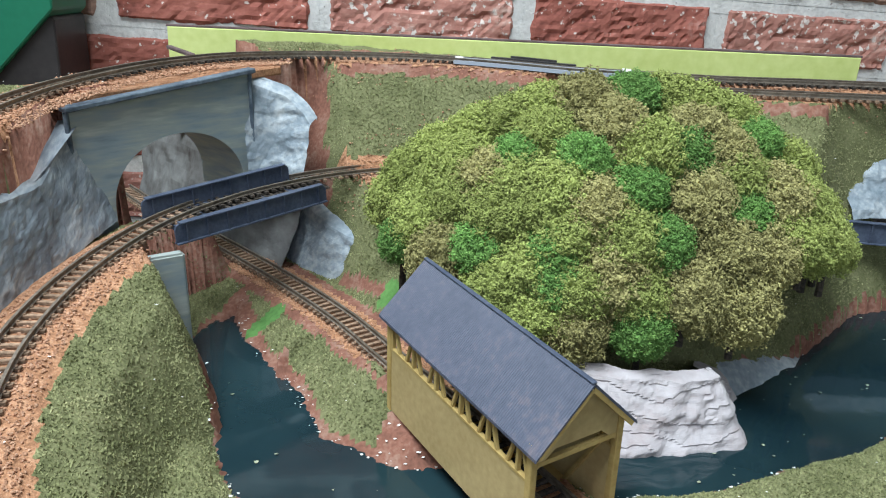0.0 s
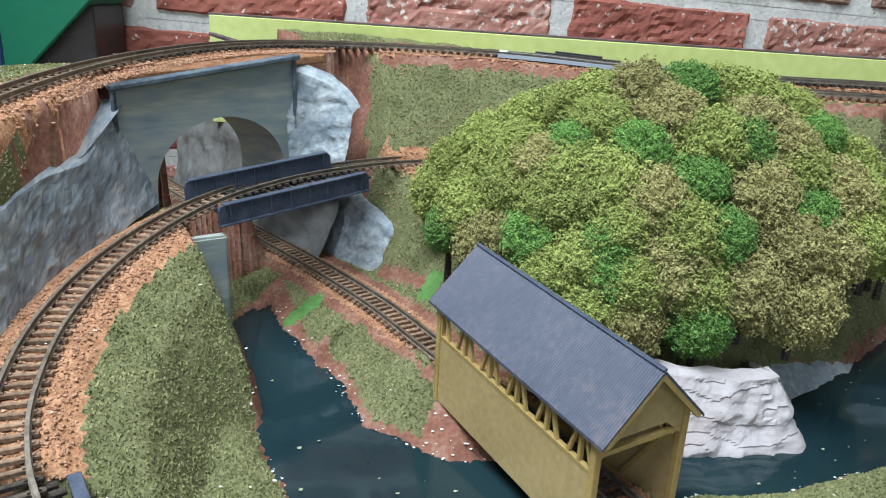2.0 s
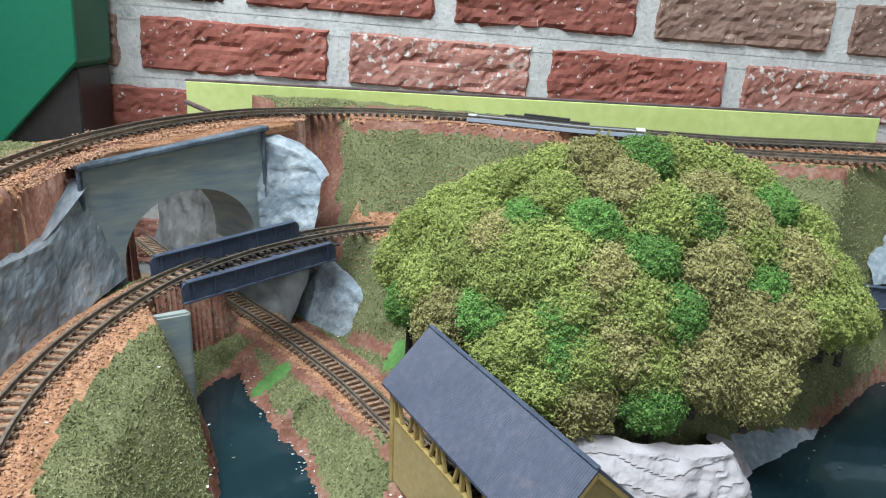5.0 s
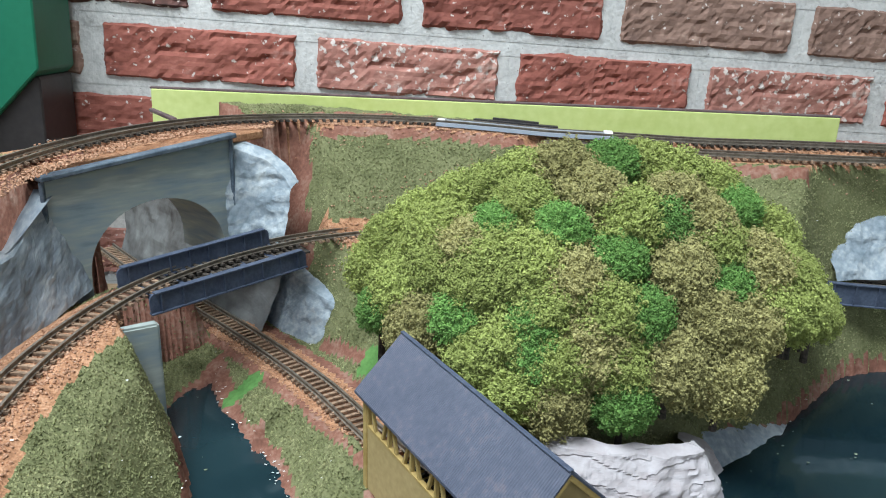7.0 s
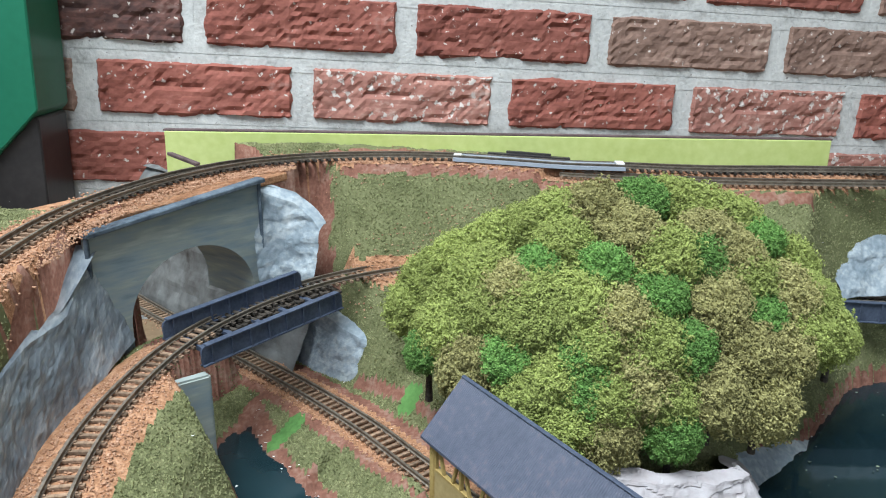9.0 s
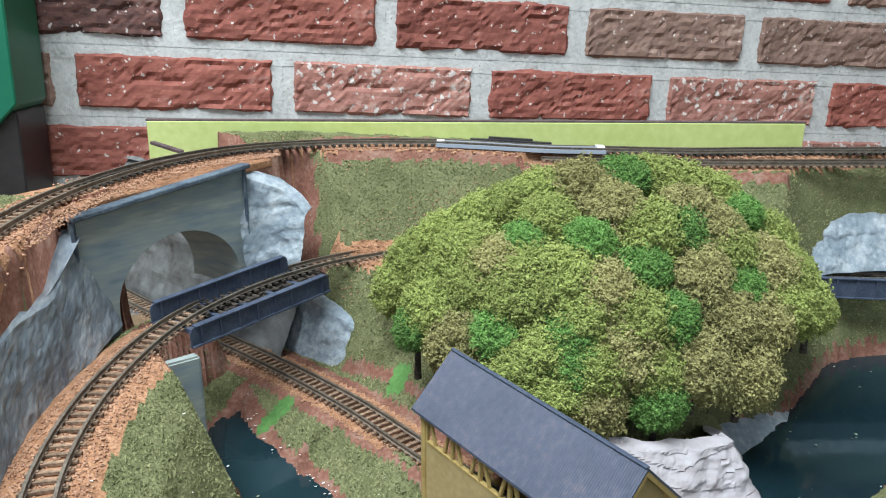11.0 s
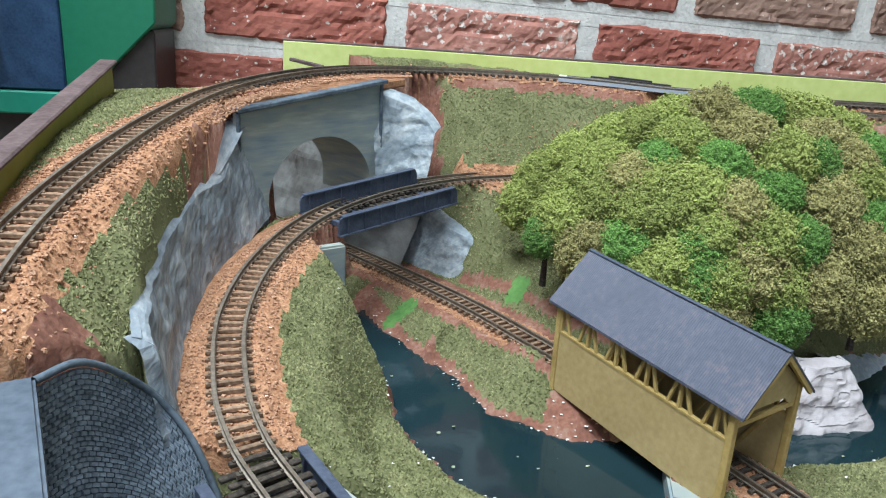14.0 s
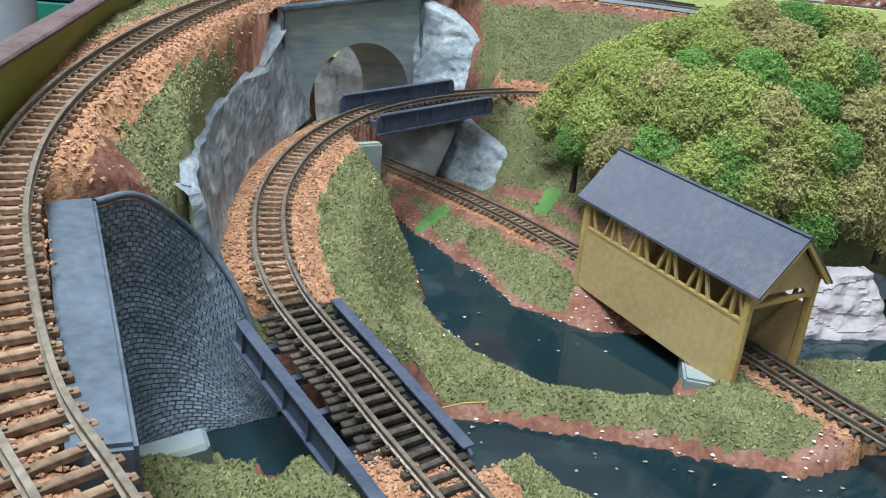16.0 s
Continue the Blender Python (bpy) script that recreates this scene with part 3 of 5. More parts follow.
def track(curve, label, dark, pitch=0.0056):
    t = thing("railway_track", label, "railway track", tuple(curve[0]), "model railway tracks")
    inv = Matrix.Translation(-Vector(curve[0]))
    for side in (-1, 1):
        vs, fs = sweep(curve, side * GAUGE / 2, RAIL, 0.0012)
        r = mesh_object("rail", [inv @ Vector(v) for v in vs], fs, M_RAIL, t, "dull worn steel rail")
    s = np.concatenate([[0], np.cumsum(np.linalg.norm(np.diff(curve, axis=0), axis=1))])
    rnd = random.Random(len(curve))
    for d in np.arange(0.002, s[-1] - 0.002, pitch):
        p = [np.interp(d, s, curve[:, k]) for k in range(3)]
        q = [np.interp(d + 0.002, s, curve[:, k]) for k in range(3)]
        a = math.atan2(q[1] - p[1], q[0] - p[0])
        shared("sleeper", SLEEPER_B if dark(p) else SLEEPER, t, inv @ pose(p[0], p[1], p[2] + 0.0003, 0, 0, math.degrees(a) + rnd.uniform(-2.5, 2.5)))
    return t


track(C_UP, "curved single track on orange ballast, upper level", lambda p: p[1] > -0.40)
track(C_IN, "curved track descending over two girder bridges", lambda p: (-0.275 < p[0] < -0.205 and p[1] > -0.47) or p[1] < -0.652)
track(C_LO, "low track running through the covered bridge", lambda p: p[1] < -0.53)


def chips(name, curve, half, count, seed, label, skip):
    """Loose ballast stones along a track, as one mesh."""
    rnd = random.Random(seed)
    vs, fs = [], []
    c = np.array(curve)
    t = np.gradient(c, axis=0)
    for _ in range(count):
        k = rnd.randrange(len(c))
        n = np.array([-t[k, 1], t[k, 0]]) / np.hypot(t[k, 0], t[k, 1])
        o = rnd.uniform(-half, half)
        x, y = c[k, 0] + n[0] * o + rnd.uniform(-.002, .002), c[k, 1] + n[1] * o + rnd.uniform(-.002, .002)
        z, s = ground_height(x, y)
        if skip(x, y) or (abs(o) < 0.0108 and rnd.random() < 0.1):
            continue
        if z < c[k, 2] - 0.03 and c[k, 2] > 0.14 and -0.345 < x < -0.225:
            z, s = c[k, 2] - 0.0022, 1
        if z < c[k, 2] - 0.03 or (s != 1 and rnd.random() < 0.8):
            continue
        r = rnd.uniform(0.00045, 0.00105)
        q = Euler((rnd.uniform(0, 6), rnd.uniform(0, 6), rnd.uniform(0, 6))).to_matrix()
        b = len(vs)
        for d in ((1, 0, 0), (-1, 0, 0), (0, 1, 0), (0, -1, 0), (0, 0, 1), (0, 0, -1)):
            w = q @ Vector(d) * r * rnd.uniform(0.7, 1.2)
            vs.append((x + w.x, y + w.y, z + 0.0003 + w.z * 0.8))
        fs += [(b + i, b + j, b + k2) for i in (0, 1) for j in (2, 3) for k2 in (4, 5)]
    ob = mesh_object(name, vs, fs, M_CHIP)
    return tagged(ob, label, "ballast", kind="stuff")


chips("ballast", C_UP, 0.026, 30000, 1, "loose orange ballast stones along the upper track", lambda x, y: False)
chips("ballast", C_IN, 0.019, 12000, 2, "loose orange ballast stones along the curved track", lambda x, y: ground_height(x, y)[0] < 0.03)
chips("ballast", C_LO, 0.017, 6000, 3, "loose orange ballast stones along the low track", lambda x, y: -0.60 < y < -0.53)

# ---- rock faces ----
def rock_wall(name, base, zt, zb, material, label, lean=0.006, amp=0.005, rows=26, step=0.0022, seed=1.0, scale=(55, 26), ledge=0.0, cap=0.013):
    """A craggy face along a plan line, from zb up to zt (functions of x, y), with thickness to the back."""
    c = smooth_curve([(x, y, 0) for x, y in base], step)
    t = np.gradient(c, axis=0)
    vs, fs = [], []
    n = len(c)
    for i, p in enumerate(c):
        nn = Vector((t[i, 1], -t[i, 0], 0)).normalized()
        a, b = zb(p[0], p[1], i / (n - 1)), zt(p[0], p[1], i / (n - 1))
        for j in range(rows + 1):
            v = j / rows
            z = a + (b - a) * v
            d = amp * fbm(p[0] + seed, p[1], z, scale[0], 4) + amp * 1.2 * fbm(p[0] + seed, p[1], z * 2.2, scale[1], 2) + (lean(i / (n - 1)) * 2 if callable(lean) else lean) * ((0.5 - v) if not callable(lean) else -v * 0.5)
            if ledge:
                d += ledge * (0.5 - ((z * 115 + 1.1 * fbm(p[0], p[1], z * 3 + seed, 28, 3)) % 1.0))
            if j >= rows - 2:
                d -= 0.0013 * (j - rows + 3) ** 1.4
            vs.append((p[0] + nn.x * d, p[1] + nn.y * d, z + 0.0016 * fbm(p[0], p[1], seed + 3, 34, 2) * v))
        vs.append((p[0] - nn.x * cap, p[1] - nn.y * cap, b - 0.001))
    k = rows + 2
    for i in range(n - 1):
        for j in range(k - 1):
            a = i * k + j
            fs.append((a, a + k, a + k + 1, a + 1))
    ob = mesh_object(name, vs, fs, material)
    return tagged(ob, label, "rock face", kind="")


def up_z(x, y, u=0):
    d, z = near(np.array([x]), np.array([y]), C_UP)
    return float(z[0] - 0.003 - min(0.021, max(0, d[0] - 0.016) * 1.0))


def in_z(x, y, u=0):
    d, z = near(np.array([x]), np.array([y]), C_IN)
    return float(z[0] - 0.006)


rock_wall("rock_cliff", CLIFF[::-1], lambda x, y, u: max(0.088, 0.109 + 0.025 * max(0, 1 - (1 - u) * 4.5) - 0.022 * max(0, 0.65 - u) / 0.65), lambda x, y, u: max(in_z(x, y), 0.049), M_ROCK, "grey-blue and white painted plaster rock cliff beside the curved track", lean=lambda u: 0.009 + 0.012 * max(0, 1 - (1 - u) * 4), seed=2, cap=0.012, amp=0.0010, scale=(105, 24), rows=40, step=0.0016)
rock_wall("rock_cliff", [(-0.2530, -0.3505), (-0.244, -0.3475), (-0.233, -0.3475), (-0.222, -0.3505), (-0.212, -0.358)], lambda x, y, u: 0.150 - 0.016 * u - 0.035 * max(0, u - 0.6), lambda x, y, u: 0.066, M_PATCHROCK, "pale blue-white rock beside the stone arch bridge", seed=5, lean=0.014, cap=0.012, amp=0.0013, rows=40, step=0.0015, scale=(120, 40))
rock_wall("rock_outcrop", [(-0.075, -0.545), (-0.045, -0.557), (-0.015, -0.5575), (0.010, -0.553), (0.017, -0.53), (0.030, -0.512)], lambda x, y, u: 0.034 - 0.018 * max(0, u - 0.70) / 0.30, lambda x, y, u: -0.004, M_WHITEROCK, "white limestone-like plaster rock at the water's edge", lean=0.020, amp=0.0024, seed=9, ledge=0.0011, rows=48, step=0.0015, scale=(80, 30))
rock_wall("rock_outcrop", [(0.018, -0.520), (0.036, -0.506), (0.062, -0.4905), (0.094, -0.471)], lambda x, y, u: 0.018 - 0.012 * u, lambda x, y, u: -0.004, M_PATCHROCK, "low pale blue rock slab running along the shore", lean=0.018, amp=0.002, seed=19, rows=20, step=0.0015, scale=(90, 40))
rock_wall("rock_outcrop", [(-0.228, -0.334), (-0.218, -0.350), (-0.207, -0.364), (-0.194, -0.376), (-0.181, -0.386)], lambda x, y, u: 0.066 - 0.018 * u, lambda x, y, u: 0.008, M_PATCHROCK, "pale rock supporting the girder bridge end", lean=0.016, amp=0.0012, seed=12, rows=32, step=0.0015, scale=(110, 40))
rock_wall("rock_outcrop", [(0.158, -0.386), (0.180, -0.3845), (0.215, -0.385), (0.26, -0.391)], lambda x, y, u: 0.108, lambda x, y, u: 0.066, M_PATCHROCK, "pale grey rock behind the far girder bridge", lean=0.026, amp=0.0018, rows=30, step=0.0016, scale=(80, 40), seed=15, cap=0.0135)
rock_wall("rock_cutting", [(-0.375, -0.170), (-0.330, -0.226), (-0.290, -0.276), (-0.262, -0.312), (-0.234, -0.346), (-0.224, -0.360)], lambda x, y, u: 0.132 - 0.072 * max(0.0, u - 0.62) / 0.38, lambda x, y, u: 0.012, M_CAVE, "smooth smoke-grey rock side of the cutting under the arch", lean=0.022, amp=0.0025, seed=31, rows=30, step=0.003, scale=(30, 16))


# ---- stone arch bridge ----
def arch_bridge():
    a, b = Vector((-0.335, -0.430, 0)), Vector((-0.249, -0.346, 0))
    length = (b - a).length
    m, _ = beam_m(a, b)
    m.translation = a
    root = thing("stone_bridge", "grey-blue painted stone arch bridge under the upper track", "bridge", (a.x, a.y, 0.012))
    loc = Matrix.Translation((-a.x, -a.y, -0.012)) @ m
    # face with a segmental arch opening
    n, thick, z0 = 24, 0.006, 0.014
    cx, rad = 0.0665, 0.0455
    spring, top = 0.078, lambda u: 0.137 + (0.150 - 0.137) * u

    def under(x):
        q = 1 - ((x - cx) / rad) ** 2
        return spring + 0.0385 * math.sqrt(q) if q > 0 else None
    xs = sorted({0.0, length, cx - rad, cx + rad, *[cx + rad * math.cos(math.pi * i / n) for i in range(n + 1)]})
    bm = bmesh.new()
    for x0, x1 in zip(xs, xs[1:]):
        mid = under((x0 + x1) / 2)
        foot = z0 if x0 < cx else 0.068
        l0 = (under(x0) or spring) if mid else foot
        l1 = (under(x1) or spring) if mid else foot
        q = [(x0, 0, l0), (x1, 0, l1), (x1, 0, top(x1 / length)), (x0, 0, top(x0 / length))]
        f = [bm.verts.new(loc @ Vector((x, 0, z))) for x, _, z in q]
        g = [bm.verts.new(loc @ Vector((x, thick, z))) for x, _, z in q]
        bm.faces.new(f)
        bm.faces.new(g[::-1])
        for i in range(4):
            bm.faces.new((f[(i + 1) % 4], f[i], g[i], g[(i + 1) % 4]))
    bmesh.ops.remove_doubles(bm, verts=bm.verts[:], dist=1e-5)
    part("face", bm, M_GREYSTONE, root, "weathered grey-blue face with an arched opening")
    # barrel of the tunnel
    bm = bmesh.new()
    rows = []
    for i in range(n + 1):
        x = cx + rad * math.cos(math.pi * i / n)
        z = spring + 0.0385 * math.sin(math.pi * i / n)
        rows.append([bm.verts.new(loc @ Vector((x, yy, z))) for yy in (0.006, 0.052)])
    for s, i in ((0.002, 0), (-0.002, n)):
        rows.insert(0 if i == 0 else len(rows), [bm.verts.new(loc @ Vector((cx + (rad if i == 0 else -rad), yy, 0.068 if i == 0 else 0.014))) for yy in (0.006, 0.052)])
    for r0, r1 in zip(rows, rows[1:]):
        bm.faces.new((r0[0], r0[1], r1[1], r1[0]))
    part("barrel", bm, M_GREYSTONE, root, "smooth grey inside of the arch")
    p0, p1 = loc @ Vector((-0.003, -0.0015, top(0) + 0.0015)), loc @ Vector((length + 0.002, -0.0015, top(1) + 0.0015))
    mm, ln = beam_m(p0, p1)
    part("coping", box_bm(mm, ln, 0.0085, 0.0030, 0.0006), M_COPING, root, "dark slate-blue coping along the top")
    for x in (-0.001, length):
        q0, q1 = loc @ Vector((x, -0.001, 0.016 if x < cx else 0.070)), loc @ Vector((x, -0.001, top(x / length)))
        mm, ln = beam_m(q0, q1, (0, 1, 0))
        part("corner_strip", box_bm(mm, ln, 0.0024, 0.003, 0.0004), M_COPING, root)
    p0, p1 = loc @ Vector((-0.012, 0.0335, 0.1405)), loc @ Vector((length + 0.030, 0.0335, 0.1490))
    mm, ln = beam_m(p0, p1)
    part("deck", box_bm(mm, ln, 0.060, 0.006, 0.001), M_BALLAST, root, "ballasted deck carrying the track")
    return root


arch_bridge()


# ---- girder bridges ----
def girder(name, a, b, height, parent, inv, ribs=7, side=1):
    """A plate girder with flanges, rounded ends and stiffeners, top edge from a to b."""
    a, b = Vector(a), Vector(b)
    m, ln = beam_m(a, b)
    bm = bmesh.new()
    prof = [(-ln / 2, -height), (ln / 2, -height), (ln / 2, -0.003), (ln / 2 - 0.001, -0.001), (ln / 2 - 0.003, 0), (-ln / 2 + 0.003, 0), (-ln / 2 + 0.001, -0.001), (-ln / 2, -0.003)]
    f = [bm.verts.new(inv @ m @ Vector((x, -0.0006, z))) for x, z in prof]
    g = [bm.verts.new(inv @ m @ Vector((x, 0.0006, z))) for x, z in prof]
    bm.faces.new(f)
    bm.faces.new(g[::-1])
    for i in range(8):
        bm.faces.new((f[(i + 1) % 8], f[i], g[i], g[(i + 1) % 8]))
    web = part(name, bm, M_GIRDER, parent)
    part("flange", box_bm(inv @ m @ pose(0, 0, 0.0003), ln - 0.006, 0.0044, 0.0010, 0.0002), M_GIRDER, web)
    part("flange", box_bm(inv @ m @ pose(0, 0, -height), ln, 0.0044, 0.0010, 0.0002), M_GIRDER, web)
    for k in range(ribs):
        x = -ln / 2 + ln * (k + 0.5) / ribs
        part("stiffener", box_bm(inv @ m @ pose(x, 0, -height / 2), 0.0009, 0.0038, height - 0.001), M_GIRDER, web)
    return web


def girder_bridge(label, pairs, height, ribs):
    o = Vector(pairs[0][0])
    root = thing("girder_bridge", label, "bridge", (o.x, o.y, o.z - height), "girder bridges")
    inv = Matrix.Translation(-root.location)
    for a, b in pairs:
        girder("girder", a, b, height, root, inv, ribs)
    (a0, b0), (a1, b1) = pairs
    lo = -height * 0.90
    mid = [(Vector(p) + Vector(q)) / 2 + Vector((0, 0, lo)) for p, q in ((a0, a1), (b0, b1))]
    m, ln = beam_m(*mid)
    for k in range(5):
        x = -ln / 2 + ln * (k + 0.5) / 5
        part("cross_beam", box_bm(inv @ m @ pose(x, 0, -0.001), 0.003, (Vector(a0) - Vector(a1)).length, 0.003), M_GIRDER, root)
    return root


girder_bridge("dark blue-grey plate girder bridge carrying the curved track", [((-0.274, -0.464, 0.0825), (-0.197, -0.399, 0.0885)), ((-0.2985, -0.438, 0.0885), (-0.223, -0.372, 0.0945))], 0.011, 8)
girder_bridge("long dark blue-grey girder bridge over the stream", [((-0.314, -0.664, 0.0455), (-0.256, -0.752, 0.036)), ((-0.282, -0.641, 0.0455), (-0.230, -0.722, 0.0330))], 0.010, 6)
girder_bridge("far dark blue-grey girder bridge beyond the trees", [((0.148, -0.402, 0.066), (0.245, -0.424, 0.063)), ((0.155, -0.374, 0.070), (0.25, -0.396, 0.067))], 0.014, 7)
track(smooth_curve([(0.11, -0.380, 0.060), (0.155, -0.389, 0.0605), (0.20, -0.399, 0.060), (0.26, -0.411, 0.059)], 0.003), "short far track on the girder bridge beyond the trees", lambda p: True)
track(C_2, "second straight track on brown ballast at the back", lambda p: False)

# timber decking under the long girder bridge's track
deck = thing("bridge_deck", "dark uneven timber planks under the bridge track", "deck", tuple(C_IN[30]))
dinv = Matrix.Translation(-Vector(C_IN[30]))
PLANK = bpy.data.meshes.new("plank")
pb = box_bm(Matrix(), 0.0030, 0.030, 0.0016, 0.0003)
pb.to_mesh(PLANK)
pb.free()
PLANK.materials.append(M_SLEEPER)
rp = random.Random(4)
sIN = np.concatenate([[0], np.cumsum(np.linalg.norm(np.diff(C_IN, axis=0), axis=1))])
for d in np.arange(0.02, sIN[-1], 0.0040):
    p = [np.interp(d, sIN, C_IN[:, k]) for k in range(3)]
    q = [np.interp(d + 0.002, sIN, C_IN[:, k]) for k in range(3)]
    if not (-0.745 < p[1] < -0.652 or (-0.272 < p[0] < -0.208 and p[1] > -0.47)):
        continue
    a = math.degrees(math.atan2(q[1] - p[1], q[0] - p[0]))
    w = 0.92 if p[1] < -0.6 else 0.80
    shared("plank", PLANK, deck, dinv @ pose(p[0], p[1], p[2] - 0.0020 - rp.uniform(0, 0.0004), 0, 0, a + rp.uniform(-3, 3)) @ pose(0, rp.uniform(-0.0012, 0.0012), 0) @ Matrix.Diagonal((1, w, 1, 1)))

seg = np.array([c for c in C_IN if -0.280 < c[0] < -0.200 and c[1] > -0.47])
vs, fs = sweep(seg, 0.0, [(-0.0125, 0), (0.0125, 0), (0.0125, 0.0012), (-0.0125, 0.0012)], -0.0046)
mesh_object("deck_plate", [dinv @ Vector(v) for v in vs], fs, M_SLEEPER, deck, "dark plate under the sleepers")

# grey abutments
for lab, quad, z0, z1 in (("grey-blue retaining wall under the girder bridge end", [(-0.2985, -0.4745), (-0.2950, -0.4795), (-0.2690, -0.4655), (-0.2725, -0.4590)], -0.004, 0.0670),
                          ("pale blue-grey abutment beside the long girder bridge", [(-0.279, -0.648), (-0.262, -0.668), (-0.256, -0.662), (-0.272, -0.642)], -0.004, 0.034),
                          ("pale concrete abutment at the covered bridge end", [(-0.118, -0.600), (-0.126, -0.628), (-0.085, -0.640), (-0.075, -0.612)], -0.004, 0.0085)):
    bm = bmesh.new()
    lo = [bm.verts.new((x, y, z0)) for x, y in quad]
    hi = [bm.verts.new((x, y, z1)) for x, y in quad]
    bm.faces.new(hi)
    bm.faces.new(lo[::-1])
    for i in range(4):
        bm.faces.new((lo[i], lo[(i + 1) % 4], hi[(i + 1) % 4], hi[i]))
    bmesh.ops.recalc_face_normals(bm, faces=bm.faces[:])
    bmesh.ops.bevel(bm, geom=bm.edges[:], offset=0.0012, segments=2, affect="EDGES")
    tagged(part("abutment", bm, M_GREYSTONE), lab, "abutment")


# ---- brick portal beside the upper track ----
def portal():
    root = thing("tunnel_portal", "slate-blue stone portal with a curved brick wing wall", "tunnel portal", (-0.34, -0.69, 0))
    inv = Matrix.Translation(-root.location)
    quad = [(-0.3655, -0.689), (-0.353, -0.683), (-0.3025, -0.795), (-0.3145, -0.798)]
    bm = bmesh.new()
    lo = [bm.verts.new(inv @ Vector((x, y, -0.004))) for x, y in quad]
    hi = [bm.verts.new(inv @ Vector((x, y, z))) for (x, y), z in zip(quad, (0.0955, 0.0955, 0.0865, 0.0865))]
    bm.faces.new(hi)
    bm.faces.new(lo[::-1])
    for i in range(4):
        bm.faces.new((lo[i], lo[(i + 1) % 4], hi[(i + 1) % 4], hi[i]))
    bmesh.ops.recalc_face_normals(bm, faces=bm.faces[:])
    bmesh.ops.bevel(bm, geom=bm.edges[:], offset=0.001, segments=2, affect="EDGES")
    part("parapet", bm, M_SLATE, root, "flat slate-blue parapet block")
    # curved wing wall of small bricks: each course follows a bowed plan line under an arched top edge
    tops = smooth_curve(WING_TOP, 0.001)
    foots = smooth_curve([(-0.343, -0.704, 0.0), (-0.341, -0.688, 0.0), (-0.332, -0.675, 0.0), (-0.318, -0.668, 0.0), (-0.300, -0.658, 0.0)], 0.001)
    nu, nv = 90, 44
    vs, fs = [], []
    for j in range(nv + 1):
        for i in range(nu + 1):
            u, v = i / nu, j / nv
            a = np.array([np.interp(u * (len(foots) - 1), range(len(foots)), foots[:, k]) for k in range(3)])
            b = np.array([np.interp(u * (len(tops) - 1), range(len(tops)), tops[:, k]) for k in range(3)])
            p = a + (b - a) * v
            bow = 0.010 * math.sin(math.pi * v) * (1 - u)
            vs.append(inv @ Vector((p[0] - bow * 0.6, p[1] + bow, p[2] - 0.002)))
    for j in range(nv):
        for i in range(nu):
            a = j * (nu + 1) + i
            fs.append((a, a + 1, a + nu + 2, a + nu + 1))
    mesh_object("wing_wall", vs, fs, M_WINGJOINT, root, "curved slate-blue wall between the bricks", smooth=True)
    # raised small bricks, course by course
    grid = np.array([tuple(v) for v in vs]).reshape(nv + 1, nu + 1, 3)

    def at(u, v):
        a, b = min(max(u, 0), 0.9999) * nu, min(max(v, 0), 0.9999) * nv
        i, j = int(a), int(b)
        a, b = a - i, b - j
        return (grid[j, i] * (1 - a) + grid[j, i + 1] * a) * (1 - b) + (grid[j + 1, i] * (1 - a) + grid[j + 1, i + 1] * a) * b

    rnd = random.Random(12)
    bv, bf = [], []
    courses = 50
    for k in range(courses):
        v0, v1 = (k + 0.08) / courses, (k + 0.92) / courses
        span = np.linalg.norm(np.diff([at(q / 30, (k + 0.5) / courses) for q in range(31)], axis=0), axis=1).sum()
        n = max(4, int(span / 0.0033))
        for q in range(-1, n + 1):
            o = 0.5 if k % 2 else 0.0
            u0, u1 = (q + o + 0.07) / n, (q + o + 0.93) / n
            if u1 < 0.01 or u0 > 0.985:
                continue
            c = [at(u0, v0), at(u1, v0), at(u1, v1), at(u0, v1)]
            nrm = np.cross(c[1] - c[0], c[3] - c[0])
            ln = np.linalg.norm(nrm)
            if ln < 1e-7:
                continue
            nrm = nrm / ln * rnd.uniform(0.0003, 0.0008)
            mid = sum(c) / 4
            b = len(bv)
            bv += [tuple(p) for p in c] + [tuple(p + (mid - p) * 0.14 + nrm * rnd.uniform(0.7, 1.2)) for p in c]
            bf += [(b + 4, b + 5, b + 6, b + 7)] + [(b + e, b + (e + 1) % 4, b + 4 + (e + 1) % 4, b + 4 + e) for e in range(4)]
    wb = mesh_object("wing_bricks", bv, bf, M_SMALLBRICK, root, "small worn slate-blue bricks in curved courses")
    tagged(wb, "small worn slate-blue bricks in curved courses", kind="stuff")
    # thin coping following the arched edge
    cop = bpy.data.curves.new("coping", "CURVE")
    cop.dimensions, cop.bevel_depth, cop.bevel_resolution = "3D", 0.0013, 1
    sp = cop.splines.new("POLY")
    sp.points.add(len(tops[::4]) - 1)
    for q, p in zip(sp.points, tops[::4]):
        q.co = (*(inv @ Vector(p)), 1)
    cop.materials.append(M_COPING)
    c = new("coping", cop)
    c.parent = root


M_WINGJOINT = mat("slate_joint", [(0.35, (0.045, 0.06, 0.08)), (0.68, (0.10, 0.13, 0.16))], 90, 0.6, 0.2, 6)
M_SMALLBRICK = mat("small_slate_bricks", [(0.35, (0.11, 0.145, 0.185)), (0.68, (0.29, 0.35, 0.42))], 60, 0.45, 0.3, 8, island=0.2)
portal()


